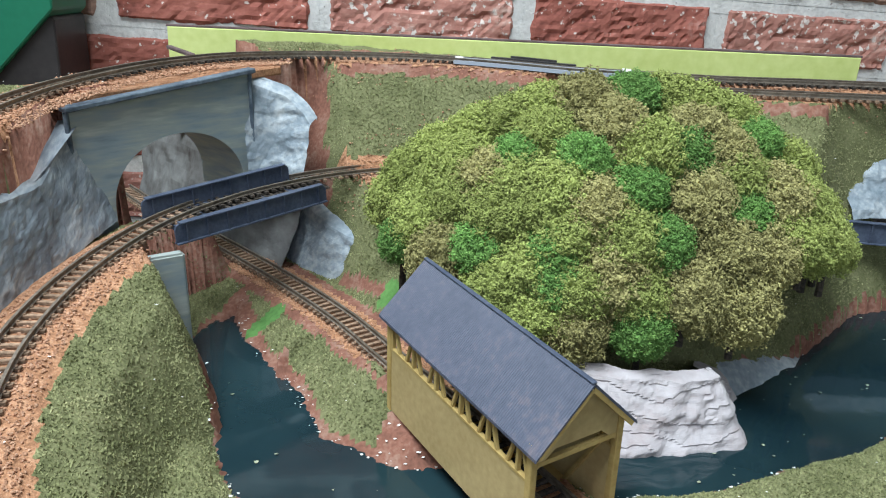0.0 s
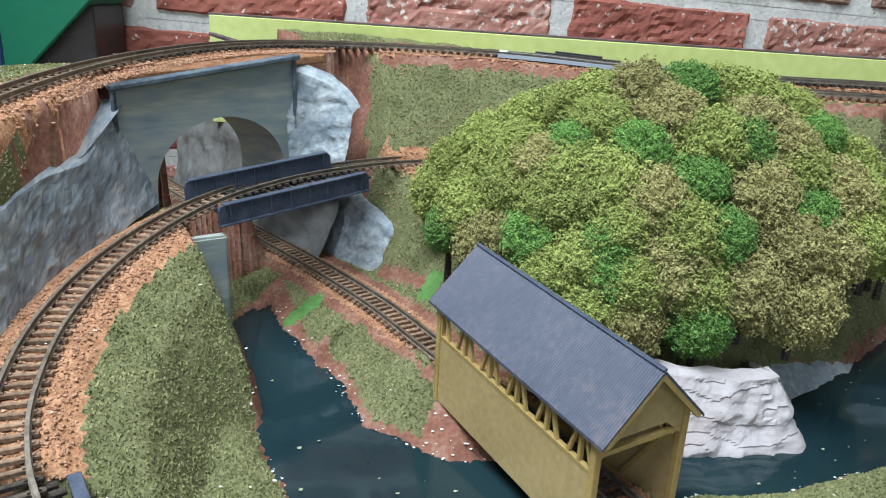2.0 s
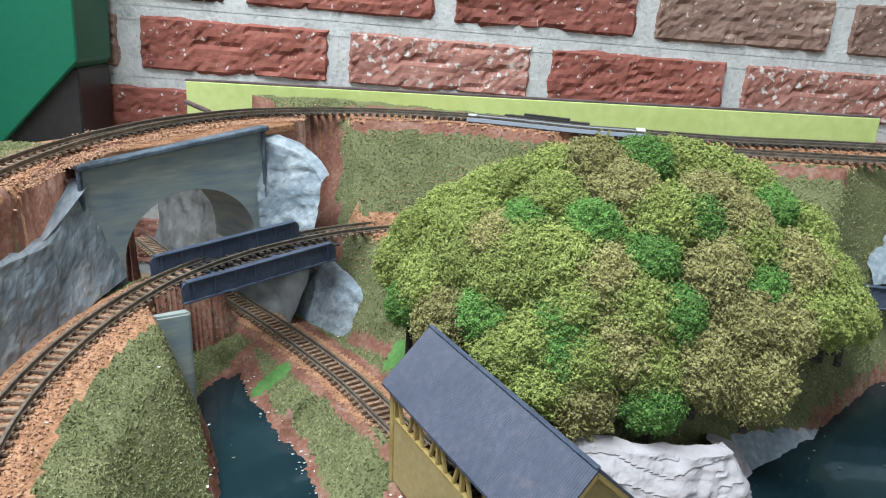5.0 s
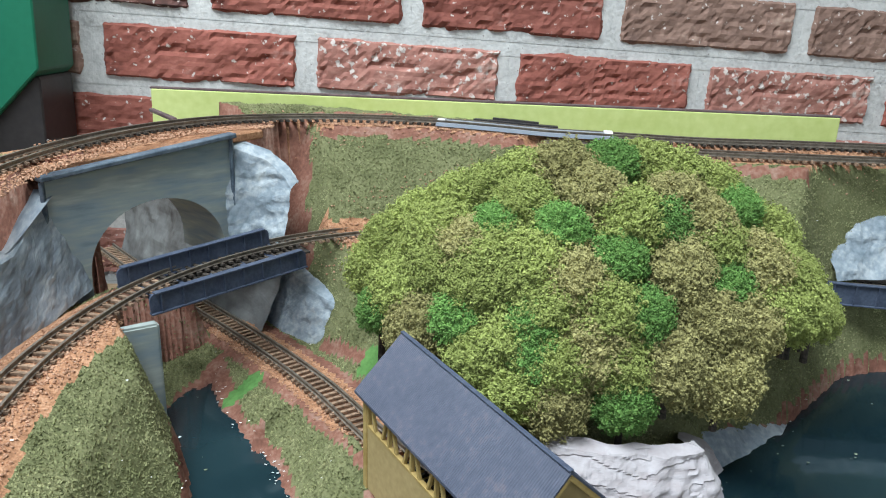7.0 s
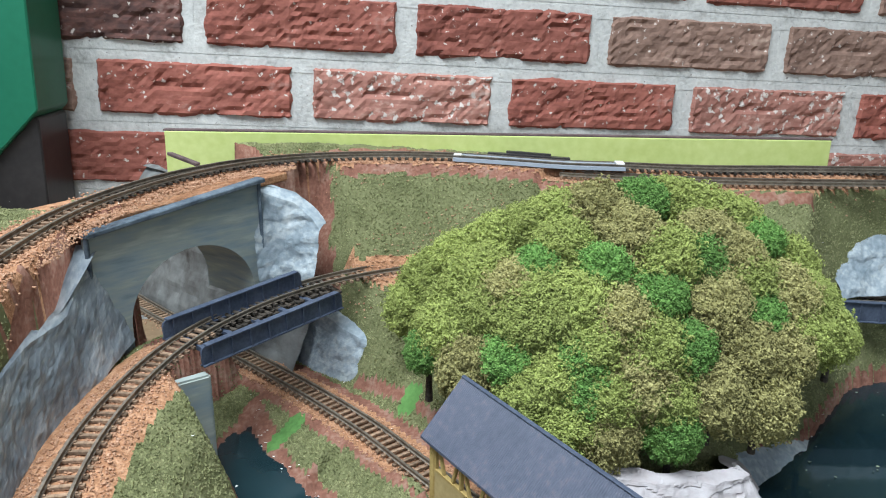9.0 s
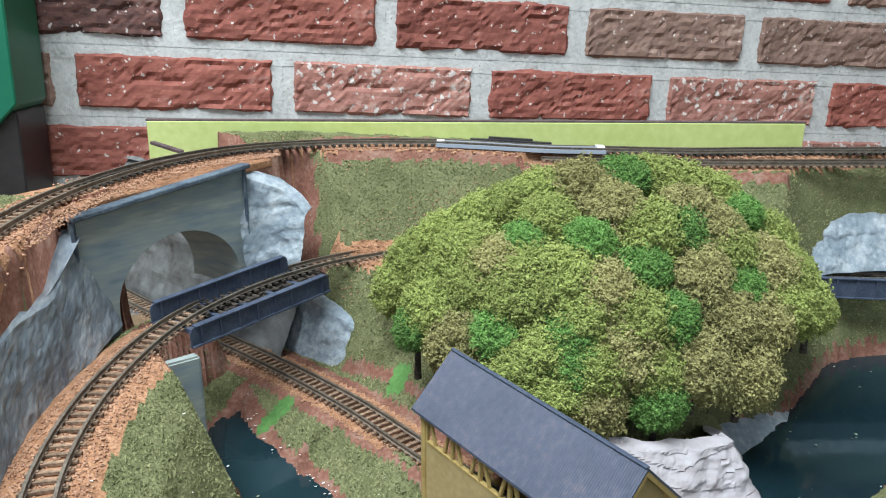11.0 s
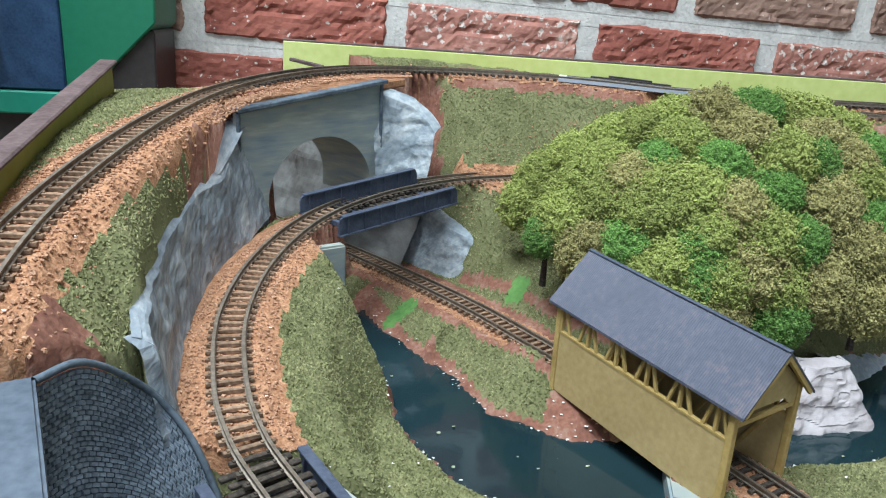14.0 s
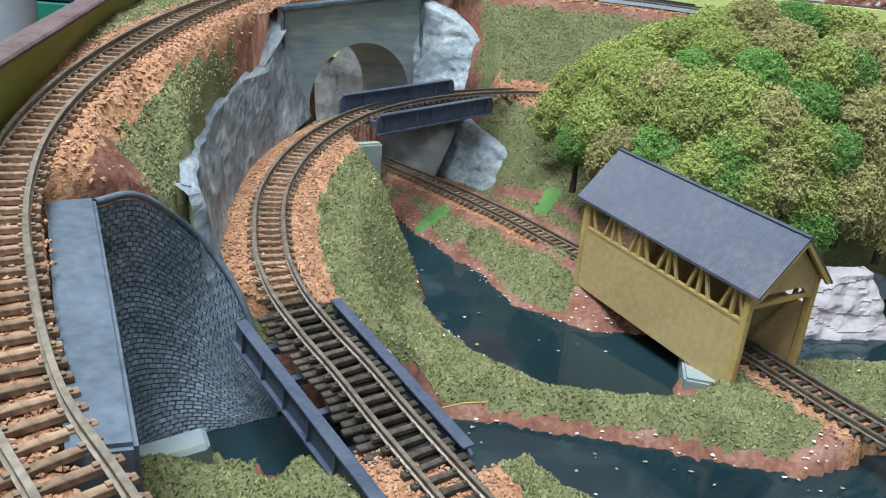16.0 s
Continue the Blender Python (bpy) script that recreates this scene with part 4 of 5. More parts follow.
# ---- covered bridge ----
def covered_bridge():
    a = Vector((-0.1575, -0.5415, 0.0))          # near side, far end
    b = Vector((-0.1085, -0.6345, 0.0))          # near side, open end
    ax = (b - a).normalized()
    side = Vector((-ax.y, ax.x, 0))              # towards the trees
    if side.x < 0:
        side = -side
    length, width = (b - a).length, 0.043
    root = thing("covered_bridge", "ochre wooden covered bridge with a corrugated blue-grey roof", "covered bridge", (*((a + b) / 2).xy, 0.012))
    base = Matrix((ax, side, Vector((0, 0, 1)))).transposed().to_4x4()
    base.translation = a
    shear = Matrix.Identity(4)
    shear[2][0], shear[2][3] = -0.0075 / length, 0.00375          # the bridge dips towards its open end
    inv = Matrix.Translation(-root.location) @ base @ shear
    zb, zp, ze, zr = 0.0105, 0.0438, 0.0612, 0.0815   # panel foot, panel top, eaves, ridge
    t = 0.0016
    for y in (0.0, width):
        panel = part("side_panel", box_bm(inv @ pose(length / 2, y, (zb + zp) / 2), length, t, zp - zb, 0.0003), M_TAN, root, "smooth ochre boarded side")
        part("top_rail", box_bm(inv @ pose(length / 2, y, zp + 0.0004), length, 0.0022, 0.0012), M_TIMBER, panel)
        part("wall_plate", box_bm(inv @ pose(length / 2, y + (0.002 if y == 0 else -0.002), ze - 0.0012), length, 0.0026, 0.0024, 0.0003), M_TIMBER, root)
        n = 6
        for k in range(n):
            x0 = length * (k + 0.0) / (n - 0.5) + 0.002
            for dx, w in ((-0.0065, 0.0016), (0.0, 0.0020), (0.0065, 0.0016)):
                if x0 + dx < 0 or x0 + dx > length:
                    continue
                p0, p1 = inv @ Vector((x0 + dx, y, zp)), inv @ Vector((x0 + dx * 0.15, y, ze))
                m, ln = beam_m(p0, p1, (0.9, 0.4, 0))
                part("truss_post" if dx == 0 else "truss_brace", box_bm(m, ln, 0.0016, w, 0.0002), M_TIMBER, root)
    # inner truss diagonals on the open end's far wall
    for x in (0.0, length):
        for y in (0.0, width):
            part("corner_post", box_bm(inv @ pose(x, y, (zb + ze) / 2), 0.0032, 0.0032, ze - zb, 0.0003), M_TIMBER, root)
        bm = bmesh.new()
        outl = [(0, ze), (0, 0.048), (0.010, 0.056), (width - 0.010, 0.056), (width, 0.048), (width, ze), (width / 2, zr - 0.002)]
        f = [bm.verts.new(inv @ Vector((x - 0.0008, y, z))) for y, z in outl]
        g = [bm.verts.new(inv @ Vector((x + 0.0008, y, z))) for y, z in outl]
        bm.faces.new(f)
        bm.faces.new(g[::-1])
        for i in range(7):
            bm.faces.new((f[(i + 1) % 7], f[i], g[i], g[(i + 1) % 7]))
        bmesh.ops.recalc_face_normals(bm, faces=bm.faces[:])
        part("gable", bm, M_TAN, root, "ochre gable board with angled corners")
        m, ln = beam_m(inv @ Vector((x, 0.002, 0.0515)), inv @ Vector((x, width - 0.002, 0.0515)))
        part("tie_beam", box_bm(m @ pose(0, 0, 0.0), ln, 0.002, 0.002), M_TIMBER, root)
    for k in range(4):
        x0, x1 = length * k / 4 + 0.002, length * (k + 1) / 4 - 0.002
        for p, q in (((x0, zb + 0.002), (x1, zp + 0.008)),):
            m, ln = beam_m(inv @ Vector((p[0], width - 0.0022, p[1])), inv @ Vector((q[0], width - 0.0022, q[1])), (0.9, 0.4, 0))
            part("diagonal", box_bm(m, ln, 0.0016, 0.0018), M_TIMBER, root)
    part("floor", box_bm(inv @ pose(length / 2, width / 2, 0.0112), length, width, 0.0022), M_TIMBER, root)
    # corrugated roof slopes
    over, end = 0.0036, 0.0060
    slope = (zr - ze) / (width / 2)
    n = 105
    for s in (-1, 1):
        bm = bmesh.new()
        grid = []
        for i in range(n * 2 + 1):
            x = -end + (length + 2 * end) * i / (2 * n)
            lift = 0.0003 * (i % 2)
            rowv = []
            for y, dz in ((width / 2, 0.0), (width / 2 + s * (width / 2 + over), -slope * (width / 2 + over))):
                rowv.append((bm.verts.new(inv @ Vector((x, y, zr + 0.0012 + dz + lift))), bm.verts.new(inv @ Vector((x, y, zr + dz)))))
            grid.append(rowv)
        for r0, r1 in zip(grid, grid[1:]):
            bm.faces.new((r0[0][0], r0[1][0], r1[1][0], r1[0][0]))
            bm.faces.new((r0[0][1], r1[0][1], r1[1][1], r0[1][1]))
            bm.faces.new((r0[1][0], r0[1][1], r1[1][1], r1[1][0]))
        for r in (grid[0], grid[-1]):
            bm.faces.new((r[0][0], r[0][1], r[1][1], r[1][0]))
        bmesh.ops.recalc_face_normals(bm, faces=bm.faces[:])
        part("roof_slope", bm, M_ROOF, root, "weathered corrugated blue-grey roof sheet")
        m, ln = beam_m(inv @ Vector((length + end - 0.001, width / 2, zr - 0.0012)), inv @ Vector((length + end - 0.001, width / 2 + s * (width / 2 + over - 0.002), zr - 0.0012 - slope * (width / 2 + over - 0.002))))
        part("barge_board", box_bm(m, ln, 0.0016, 0.0022), M_TIMBER, root)
    m, ln = beam_m(inv @ Vector((-end, width / 2, zr + 0.0014)), inv @ Vector((length + end, width / 2, zr + 0.0014)))
    part("ridge_cap", box_bm(m, ln, 0.0022, 0.0010, 0.0003), M_GIRDER, root)
    return root


covered_bridge()

# ---- boards at the layout's edge ----
m, ln = beam_m(BOARD_A - Vector((0, 0, 0.042)), BOARD_B - Vector((0, 0, 0.042)))
bb = thing("backboard", "lime-green painted backboard behind the far track", "board", tuple(m.translation - Vector((0, 0, 0.042))))
binv = Matrix.Translation(-bb.location)
part("panel", box_bm(binv @ m @ pose(0, 0.004, 0), ln, 0.006, 0.084, 0.0005), M_LIME, bb)
part("top_edge", box_bm(binv @ m @ pose(0, 0.005, 0.0428), ln + 0.002, 0.007, 0.0016, 0.0003), M_EDGE, bb, "dark upper edge")
m, ln = beam_m((-0.429, -0.371, 0.128), (-0.3885, -0.725, 0.094))
sb2 = thing("side_board", "olive-green painted board with a worn brown edge", "board", tuple(m.translation - Vector((0, 0, 0.03))))
binv = Matrix.Translation(-sb2.location)
part("panel", box_bm(binv @ m @ pose(0, 0.002, 0), ln, 0.006, 0.060, 0.0005), M_OLIVE, sb2)
part("top_edge", box_bm(binv @ m @ pose(0, 0.003, 0.0305), ln, 0.011, 0.0025, 0.0008), M_EDGE, sb2, "worn dark brown edge")

# ---- rerailing ramp and bits along the far track ----
rr = thing("rerailer", "grey and black plastic rerailing ramp lying on the far track", "rerailer", (-0.04, -0.30, 0.152))
rinv = Matrix.Translation(-rr.location)
seg = np.array([c for c in C_UP if -0.105 < c[0] < 0.02 and c[1] > -0.4])
for name, off, prof, z, m, lab, a, b in (("ramp", 0.0, [(-0.0050, 0), (0.0050, 0), (0.0042, 0.0016), (-0.0042, 0.0016)], 0.0018, M_PIPE, "grey ramp between the rails", 0, 1),
                                  ("side_bar", 0.0125, [(-0.0035, 0), (0.0035, 0), (0.0030, 0.0048), (-0.0030, 0.0048)], 0.0, M_BLACK, "dark raised bar", 0.2, 0.72),
                                  ("side_bar", 0.0165, [(-0.0025, 0), (0.0025, 0), (0.0020, 0.0062), (-0.0020, 0.0062)], 0.0, M_BLACK, "dark raised bar", 0.3, 0.60),
                                  ("side_bar", -0.0100, [(-0.0022, 0), (0.0022, 0), (0.0018, 0.0024), (-0.0018, 0.0024)], 0.0, M_PIPE, "grey outer edge", 0.0, 1.0),
                                  ("end_tab", 0.0, [(-0.0060, 0), (0.0060, 0), (0.0055, 0.0012), (-0.0055, 0.0012)], 0.0036, M_WHITE, "white end tab", 0.94, 1.0),
                                  ("end_tab", -0.004, [(-0.0030, 0), (0.0030, 0), (0.0025, 0.0010), (-0.0025, 0.0010)], 0.0036, M_WHITE, "white end tab", 0.0, 0.08)):
    k0, k1 = int(a * len(seg)), max(int(b * len(seg)), int(a * len(seg)) + 2)
    vs, fs = sweep(seg[max(0, min(k0, len(seg) - 3)):k1], off, prof, z)
    mesh_object(name, [rinv @ Vector(v) for v in vs], fs, m, rr, lab)

# ---- twig, rusty offcut and pale block ----
def stick(name, points, radius, material, label, category):
    c = bpy.data.curves.new(name, "CURVE")
    c.dimensions, c.bevel_depth, c.bevel_resolution = "3D", radius, 1
    sp = c.splines.new("POLY")
    sp.points.add(len(points) - 1)
    for q, p in zip(sp.points, points):
        q.co = (*p, 1)
    c.materials.append(material)
    return tagged(new(name, c), label, category)


stick("twig", [(-0.2364, -0.6663, 0.0125), (-0.2274, -0.6646, 0.0140), (-0.2183, -0.6617, 0.0130)], 0.00035, M_TIMBER, "thin dry twig lying on the grass bank", "twig")
m, ln = beam_m((-0.3191, -0.2696, 0.158), (-0.2923, -0.3117, 0.1565))
tagged(part("wood_offcut", box_bm(m, ln, 0.004, 0.0025, 0.0005), M_EDGE), "rusty brown wooden offcut beside the backboard", "offcut")
bm = box_bm(pose(-0.3262, -0.7097, 0.012, 4, -6, 25), 0.026, 0.011, 0.022, 0.0015)
tagged(part("abutment_block", bm, M_GREYSTONE), "pale blue-grey block beside the stream bank", "block")

# ---- green machine and pipe standing beside the layout ----
gm = thing("green_cabinet", "green enamelled metal cabinet with blue panel and black foot", "cabinet", (-0.60, -0.05, -0.06))
ginv = Matrix.Translation(-gm.location)


def prism(outline_xz, y0, y1, material, name, parent, label=""):
    bm = bmesh.new()
    f = [bm.verts.new(ginv @ Vector((x, y0, z))) for x, z in outline_xz]
    g = [bm.verts.new(ginv @ Vector((x, y1, z))) for x, z in outline_xz]
    bm.faces.new(f)
    bm.faces.new(g[::-1])
    k = len(f)
    for i in range(k):
        bm.faces.new((f[(i + 1) % k], f[i], g[i], g[(i + 1) % k]))
    bmesh.ops.recalc_face_normals(bm, faces=bm.faces[:])
    bmesh.ops.bevel(bm, geom=bm.edges[:], offset=0.0015, segments=1, affect="EDGES")
    return part(name, bm, material, parent, label)


prism([(-0.556, 0.084), (-0.467, 0.1735), (-0.460, 0.42), (-0.556, 0.42)], -0.10, -0.012, M_GREEN, "side_plate", gm, "green enamelled plate with a slanted lower edge")
prism([(-0.80, 0.104), (-0.558, 0.104), (-0.558, 0.42), (-0.80, 0.42)], -0.097, -0.012, M_BLUE, "panel", gm, "scratched dark blue panel")
prism([(-0.80, 0.080), (-0.558, 0.080), (-0.558, 0.1025), (-0.80, 0.1025)], -0.101, -0.012, M_TEAL, "strip", gm, "bright teal-green strip")
prism([(-0.80, -0.06), (-0.475, -0.06), (-0.470, 0.165), (-0.475, 0.168), (-0.560, 0.082), (-0.80, 0.078)], -0.092, -0.012, M_BLACK, "foot", gm, "dark grey moulded foot")
hd = prism([(-0.665, 0.146), (-0.618, 0.142), (-0.616, 0.150), (-0.640, 0.160), (-0.665, 0.160)], -0.110, -0.096, M_BLACK, "handle", gm, "black moulded handle")

pipe = thing("grey_pipe", "smooth grey plastic pipe standing beside the layout", "pipe", (-0.60, -0.24, -0.06))
bm = bmesh.new()
bmesh.ops.create_cone(bm, cap_ends=True, segments=40, radius1=0.026, radius2=0.026, depth=0.50, matrix=pose(0, 0, 0.33))
part("tube", bm, M_PIPE, pipe)
bm = bmesh.new()
bmesh.ops.create_cone(bm, cap_ends=True, segments=40, radius1=0.034, radius2=0.031, depth=0.10, matrix=pose(0, 0, 0.05))
part("socket", bm, M_BLACK, pipe)


# ---- wooded hill ----
def crown_mesh(seed, kind):
    """A foam crown: a knobbly ball covered in small chips, of radius about 1."""
    rnd = random.Random(seed)
    vs, fs = [], []
    # a solid core with knobbly relief
    ball = bmesh.new()
    bmesh.ops.create_icosphere(ball, subdivisions=4, radius=1.0)

    def radius(d):
        lump = fbm(d.x + seed, d.y, d.z, 3.4, 2)
        return 0.88 + 0.16 * lump + 0.17 * fbm(d.x, d.y + seed, d.z, 8.0, 2)

    for v in ball.verts:
        vs.append(v.co * (radius(v.co) - 0.16))
    fs += [tuple(v.index for v in f.verts) for f in ball.faces]
    ball.free()
    # crumbs of foam standing off it: small bent flakes of three faces
    for _ in range(8200):
        d = Vector((rnd.gauss(0, 1), rnd.gauss(0, 1), rnd.gauss(0, 1))).normalized()
        if d.z < -0.45:
            continue
        p = d * (radius(d) + rnd.uniform(-0.13, 0.035))
        n = (d * 1.1 + Vector((rnd.uniform(-0.9, 0.9), rnd.uniform(-0.9, 0.9), rnd.uniform(-0.9, 0.9)))).normalized()
        t = n.orthogonal().normalized()
        b = n.cross(t)
        s = rnd.uniform(0.028, 0.058)
        a0 = rnd.uniform(0, 6.283)
        i = len(vs)
        for k in range(3):
            a = a0 + k * 2.094
            w = s * rnd.uniform(0.55, 1.25)
            vs.append(p + t * math.cos(a) * w + b * math.sin(a) * w)
        vs.append(p + n * s * rnd.uniform(0.4, 0.9))
        fs += [(i, i + 1, i + 3), (i + 1, i + 2, i + 3), (i + 2, i, i + 3)]
    me = bpy.data.meshes.new("crown")
    me.from_pydata([tuple(v) for v in vs], [], fs)
    me.materials.append(M_LEAF[kind])
    me.update()
    return me


CROWNS = {k: [crown_mesh(s + 10 * i, k) for s in range(4)] for i, k in enumerate(("olive", "tan", "dark"))}
tb = bmesh.new()
bmesh.ops.create_cone(tb, cap_ends=True, segments=8, radius1=0.0022, radius2=0.0012, depth=0.03, matrix=pose(0, 0, 0.0))
TRUNK = bpy.data.meshes.new("trunk")
tb.to_mesh(TRUNK)
tb.free()
TRUNK.materials.append(M_SLEEPER)
TREE_LABEL = {"olive": "olive-green foam model tree packed on the wooded hill", "tan": "khaki-brown foam model tree packed on the wooded hill", "dark": "fresh green foam model tree packed on the wooded hill"}
HILL = np.array([-0.02, -0.43, 0.03])
rt = random.Random(8)


def model_tree(x, y, z, kind, r):
    p = np.array([x, y, z])
    n = (p - HILL) / np.array([0.165, 0.115, 0.135]) ** 2
    n /= np.linalg.norm(n)
    c = p - n * r * 0.62
    t = thing("model_tree", TREE_LABEL[kind], "tree", (c[0], c[1], c[2] - 0.02), "trees on the hill")
    shared("trunk", TRUNK, t, pose(0, 0, 0.004))
    up = Vector(n).lerp(Vector((0, 0, 1)), 0.3).to_track_quat("Z", "Y").to_matrix().to_4x4()
    cr = shared("crown", rt.choice(CROWNS[kind]), t, pose(0, 0, 0.02) @ up @ pose(0, 0, 0, 0, 0, rt.uniform(0, 360)) @ Matrix.Diagonal((r * rt.uniform(0.95, 1.12), r * rt.uniform(0.95, 1.12), r * rt.uniform(0.85, 1.0), 1)))
    return t


DARK = [(-0.093, -0.483, 0.133), (-0.005, -0.498, 0.138), (-0.033, -0.513, 0.122), (-0.023, -0.53, 0.096), (0.025, -0.517, 0.109), (-0.034, -0.543, 0.053), (-0.118, -0.508, 0.088), (-0.08, -0.524, 0.09), (-0.078, -0.53, 0.076), (-0.157, -0.475, 0.08), (-0.022, -0.449, 0.163), (0.046, -0.474, 0.142), (-0.062, -0.497, 0.134)]
TAN = [(-0.111, -0.487, 0.121), (-0.039, -0.481, 0.15), (-0.057, -0.518, 0.112), (0.0, -0.516, 0.118), (0.018, -0.495, 0.137), (-0.137, -0.499, 0.079), (-0.049, -0.534, 0.083), (-0.009, -0.539, 0.073), (0.022, -0.537, 0.063), (0.015, -0.529, 0.093), (-0.068, -0.538, 0.052), (-0.052, -0.452, 0.16), (0.006, -0.485, 0.147), (0.046, -0.506, 0.115), (0.035, -0.526, 0.089)]
OLIVE = [(-0.161, -0.418, 0.092), (-0.151, -0.415, 0.109), (-0.134, -0.428, 0.126), (-0.112, -0.439, 0.139), (-0.095, -0.445, 0.147), (-0.073, -0.444, 0.155), (0.001, -0.444, 0.161), (0.017, -0.454, 0.156), (0.036, -0.457, 0.151), (-0.147, -0.478, 0.093), (-0.128, -0.486, 0.108), (-0.091, -0.507, 0.112), (-0.107, -0.504, 0.105), (-0.097, -0.497, 0.12), (-0.075, -0.507, 0.12), (-0.073, -0.522, 0.099)]
OLIVE_LOW = [(-0.092, -0.523, 0.082), (-0.108, -0.521, 0.072), (-0.089, -0.532, 0.058), (-0.037, -0.538, 0.073), (-0.042, -0.528, 0.098), (0.071, -0.509, 0.095), (0.05, -0.518, 0.095), (0.066, -0.5, 0.11), (0.024, -0.504, 0.126), (-0.022, -0.498, 0.139), (-0.079, -0.478, 0.143), (-0.127, -0.465, 0.124), (-0.066, -0.535, 0.072), (0.07, -0.47, 0.125), (0.09, -0.47, 0.10), (0.10, -0.485, 0.08), (0.085, -0.49, 0.085), (0.115, -0.455, 0.075), (0.06, -0.44, 0.135), (0.09, -0.43, 0.115), (-0.14, -0.44, 0.105)]
for kind, rows, lo, hi in (("dark", DARK, 0.014, 0.019), ("tan", TAN, 0.020, 0.024), ("olive", OLIVE, 0.018, 0.023), ("olive", OLIVE_LOW, 0.018, 0.023)):
    for x, y, z in rows:
        model_tree(x, y, z, kind, rt.uniform(lo, hi))


# ---- grass crumbs ----
def grass(count, seed):
    """Small three-sided crumbs of flock scattered over the grass, as one mesh."""
    rng = np.random.default_rng(seed)
    x, y = rng.uniform(-0.46, 0.25, count * 5), rng.uniform(-0.80, -0.25, count * 5)
    i, j = ((x - GX[0]) / 0.0026).astype(int), ((y - GY[0]) / 0.0026).astype(int)
    hill = ((x + 0.02) / 0.115) ** 2 + ((y + 0.425) / 0.080) ** 2 < 1
    ok = (gs[j, i] == 0) & (gz[j, i] > 0.002) & (y < BOARD_A.y - 0.004 - (x + 0.33) * 0.104) & (x > -0.432 + (y + 0.371) * -0.11) & ~hill & ~((y > -0.386 - (x + 0.388) * 0.98) & (x < -0.333))
    x, y, i, j = x[ok][:count], y[ok][:count], i[ok][:count], j[ok][:count]
    u, v = (x - GX[i]) / 0.0026, (y - GY[j]) / 0.0026
    z = (gz[j, i] * (1 - u) + gz[j, i + 1] * u) * (1 - v) + (gz[j + 1, i] * (1 - u) + gz[j + 1, i + 1] * u) * v
    n = len(x)
    r = rng.uniform(0.00045, 0.0010, n)
    a = rng.uniform(0, 6.283, n)
    vs = np.zeros((n, 4, 3))
    for k in range(3):
        w = r * rng.uniform(0.6, 1.2, n)
        vs[:, k] = np.stack([x + np.cos(a + k * 2.094) * w, y + np.sin(a + k * 2.094) * w, z + rng.uniform(-0.0004, 0.0003, n)], 1)
    vs[:, 3] = np.stack([x + rng.uniform(-1, 1, n) * r, y + rng.uniform(-1, 1, n) * r, z + r * rng.uniform(0.5, 1.5, n)], 1)
    b = np.arange(n)[:, None] * 4
    fs = np.concatenate([b + np.array([0, 1, 3]), b + np.array([1, 2, 3]), b + np.array([2, 0, 3])]).tolist()
    return tagged(mesh_object("grass", vs.reshape(-1, 3), fs, M_BLADE), "short olive-green flock grass in fine crumbs", "grass", kind="stuff")


grass(190000, 3)


# ---- loose flecks ----
def flecks(name, count, seed, material, label, category, place, lo, hi):
    rnd = random.Random(seed)
    vs, fs = [], []
    tries = 0
    while len(fs) < count and tries < count * 60:
        tries += 1
        p = place(rnd)
        if p is None:
            continue
        r, a0 = rnd.uniform(lo, hi), rnd.uniform(0, 6.283)
        b, n = len(vs), rnd.choice((4, 5, 6))
        for k in range(n):
            w = r * rnd.uniform(0.5, 1.1)
            vs.append((p[0] + math.cos(a0 + 6.283 * k / n) * w, p[1] + math.sin(a0 + 6.283 * k / n) * w * 0.7, p[2] + rnd.uniform(0, r * 0.5)))
        fs.append(tuple(range(b, b + n)))
    return tagged(mesh_object(name, vs, fs, material), label, category, kind="stuff")


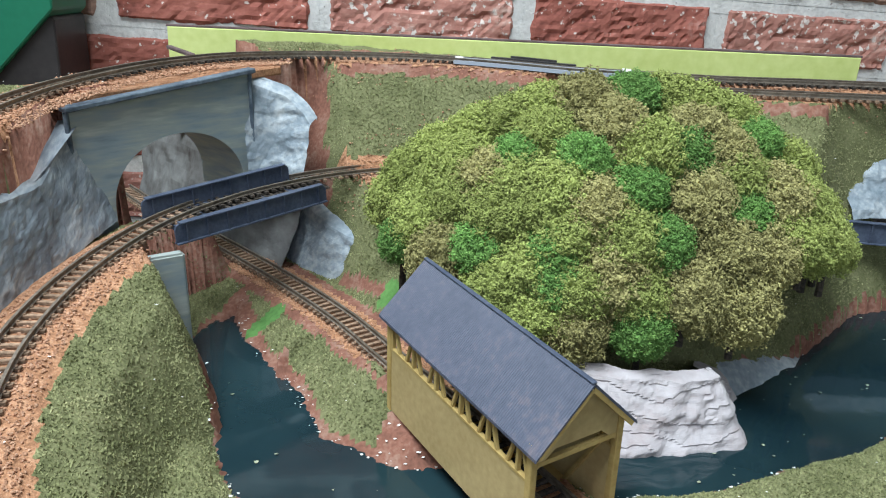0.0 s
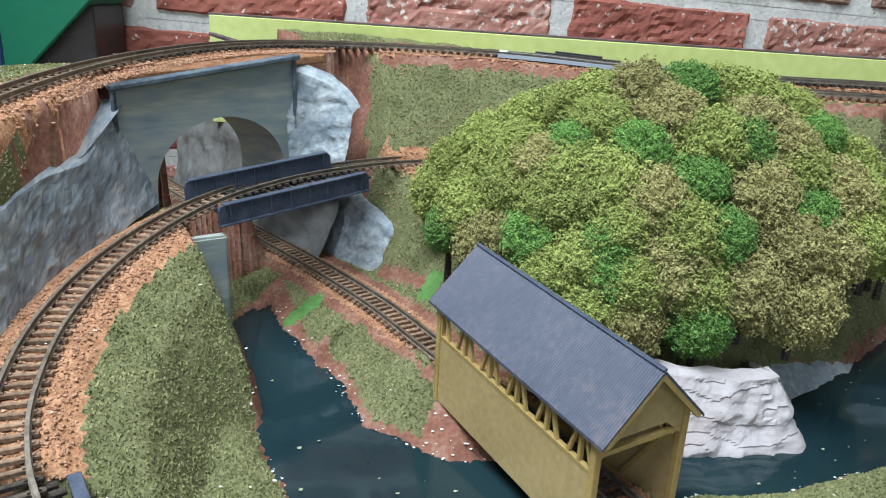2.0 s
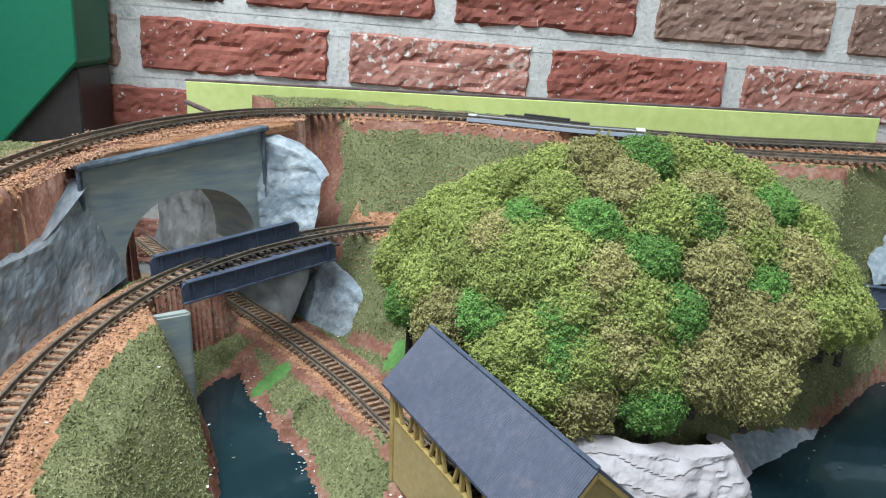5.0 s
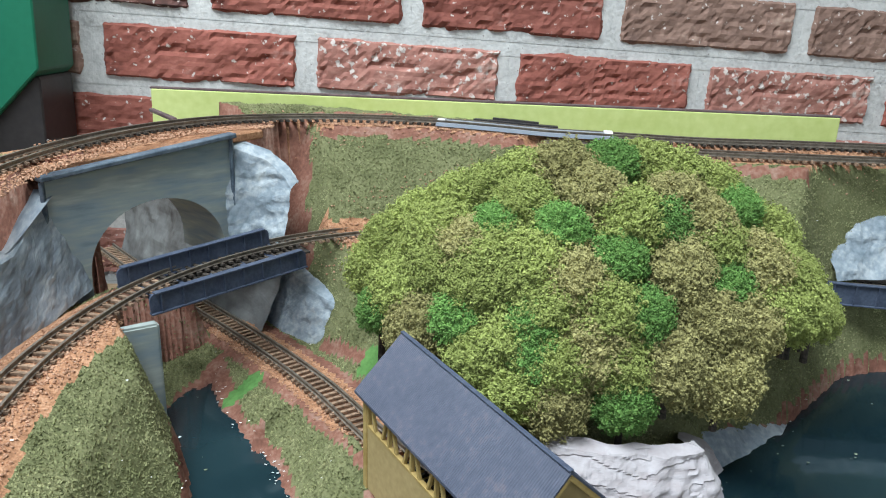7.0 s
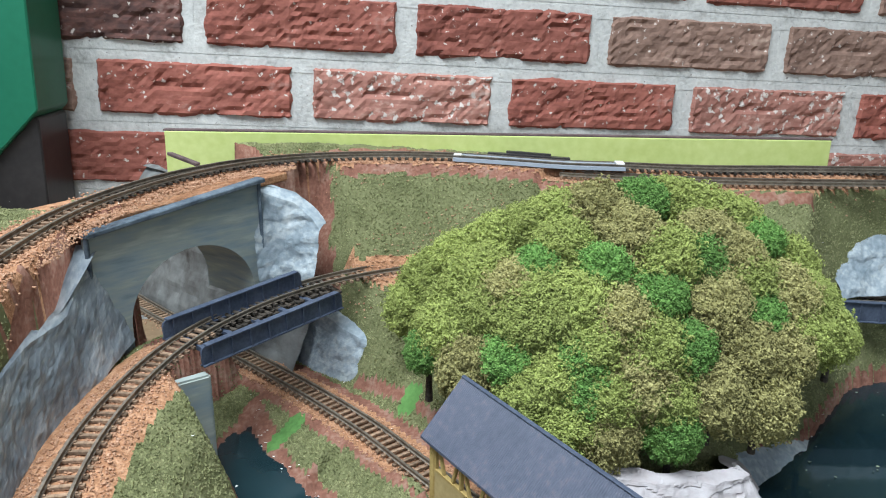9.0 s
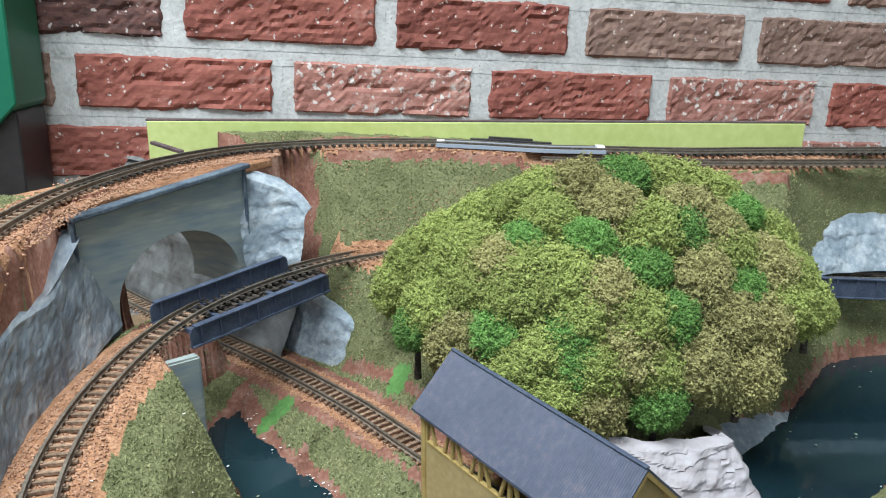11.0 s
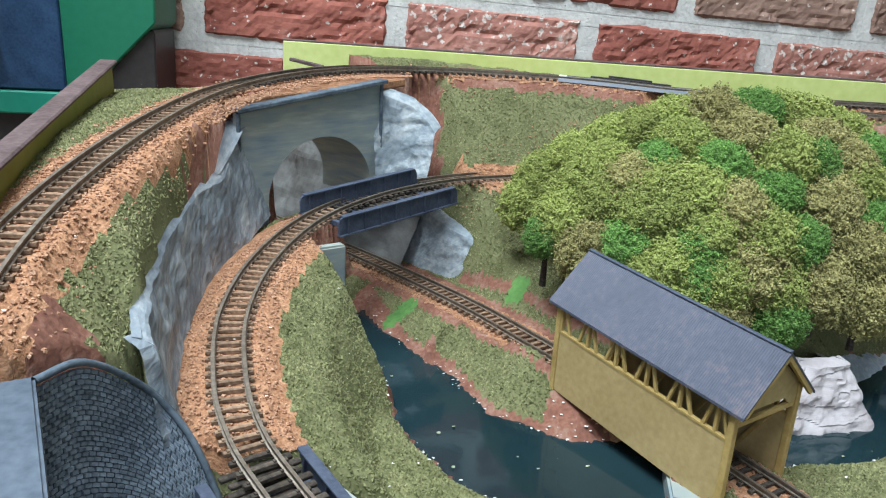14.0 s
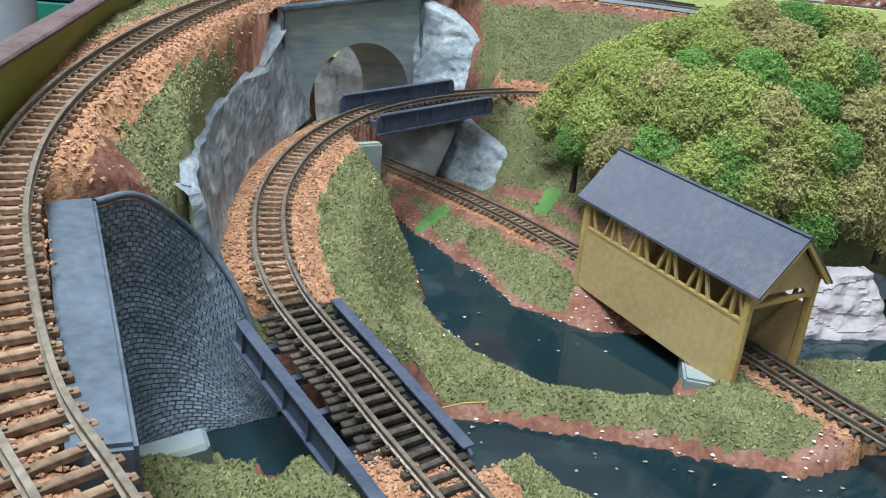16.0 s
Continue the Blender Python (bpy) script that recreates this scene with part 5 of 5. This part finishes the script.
def on_water(rnd):
    x, y = rnd.uniform(-0.27, 0.24), rnd.uniform(-0.74, -0.40)
    z, s = ground_height(x, y)
    return (x, y, 0.0004) if z < -0.004 and (x > 0.0 or rnd.random() < 0.35 or y < -0.66) else None


def on_shore(rnd):
    x, y = rnd.uniform(-0.26, 0.12), rnd.uniform(-0.70, -0.40)
    z, s = ground_height(x, y)
    return (x, y, max(z, 0) + 0.0006) if s == 2 and -0.003 < z < 0.012 else None


def on_grass(rnd):
    x, y = rnd.uniform(-0.42, 0.2), rnd.uniform(-0.75, -0.28)
    z, s = ground_height(x, y)
    return (x, y, z + 0.0012) if s in (0, 1) and z > 0.004 else None


M_FLAKE = mat("pale_flake", [(0.35, (0.16, 0.20, 0.10)), (0.65, (0.45, 0.46, 0.36))], 300, 0.9, 0, 3)
flecks("floating_flakes", 130, 5, M_FLAKE, "pale green flakes of flock floating on the water", "flakes", on_water, 0.0004, 0.0016)
flecks("white_flecks", 330, 6, M_WHITE, "white chipped plaster flecks along the shore", "flecks", on_shore, 0.0003, 0.0013)
flecks("white_flecks", 200, 7, M_WHITE, "white specks scattered over the grass and ballast", "flecks", on_grass, 0.0003, 0.0010)

# ---- bricks of the wall, last ----
BRICKS = [brick_mesh(s, m) for s in range(5) for m in (M_BRICK, M_BRICK_BROWN, M_BRICK_PALE, M_BRICK_DARK)]
TONE = {(1, -2): 3, (1, -1): 0, (1, 0): 0, (1, 1): 1, (1, 2): 1, (0, -2): 0, (0, -1): 2, (0, 0): 0, (0, 1): 2, (-1, -2): 0, (2, 0): 0, (2, 1): 0, (2, 2): 1, (0, -3): 1, (2, -2): 0}
rb = random.Random(21)
for k in range(-8, 9):
    for i in range(-5, 5):
        x = (i + 0.5 + (0.5 if k % 2 else 0)) * PITCH
        tone = rb.choice((0, 0, 0, 1, 2, 2))
        me = BRICKS[rb.randrange(5) * 4 + TONE.get((k, i + k % 2), tone)]
        shared("brick", me, wall, pose(x, 0.0, (k - 0.5) * COURSE) @ pose(0, 0, 0, 0, rb.uniform(-0.4, 0.4), 0))
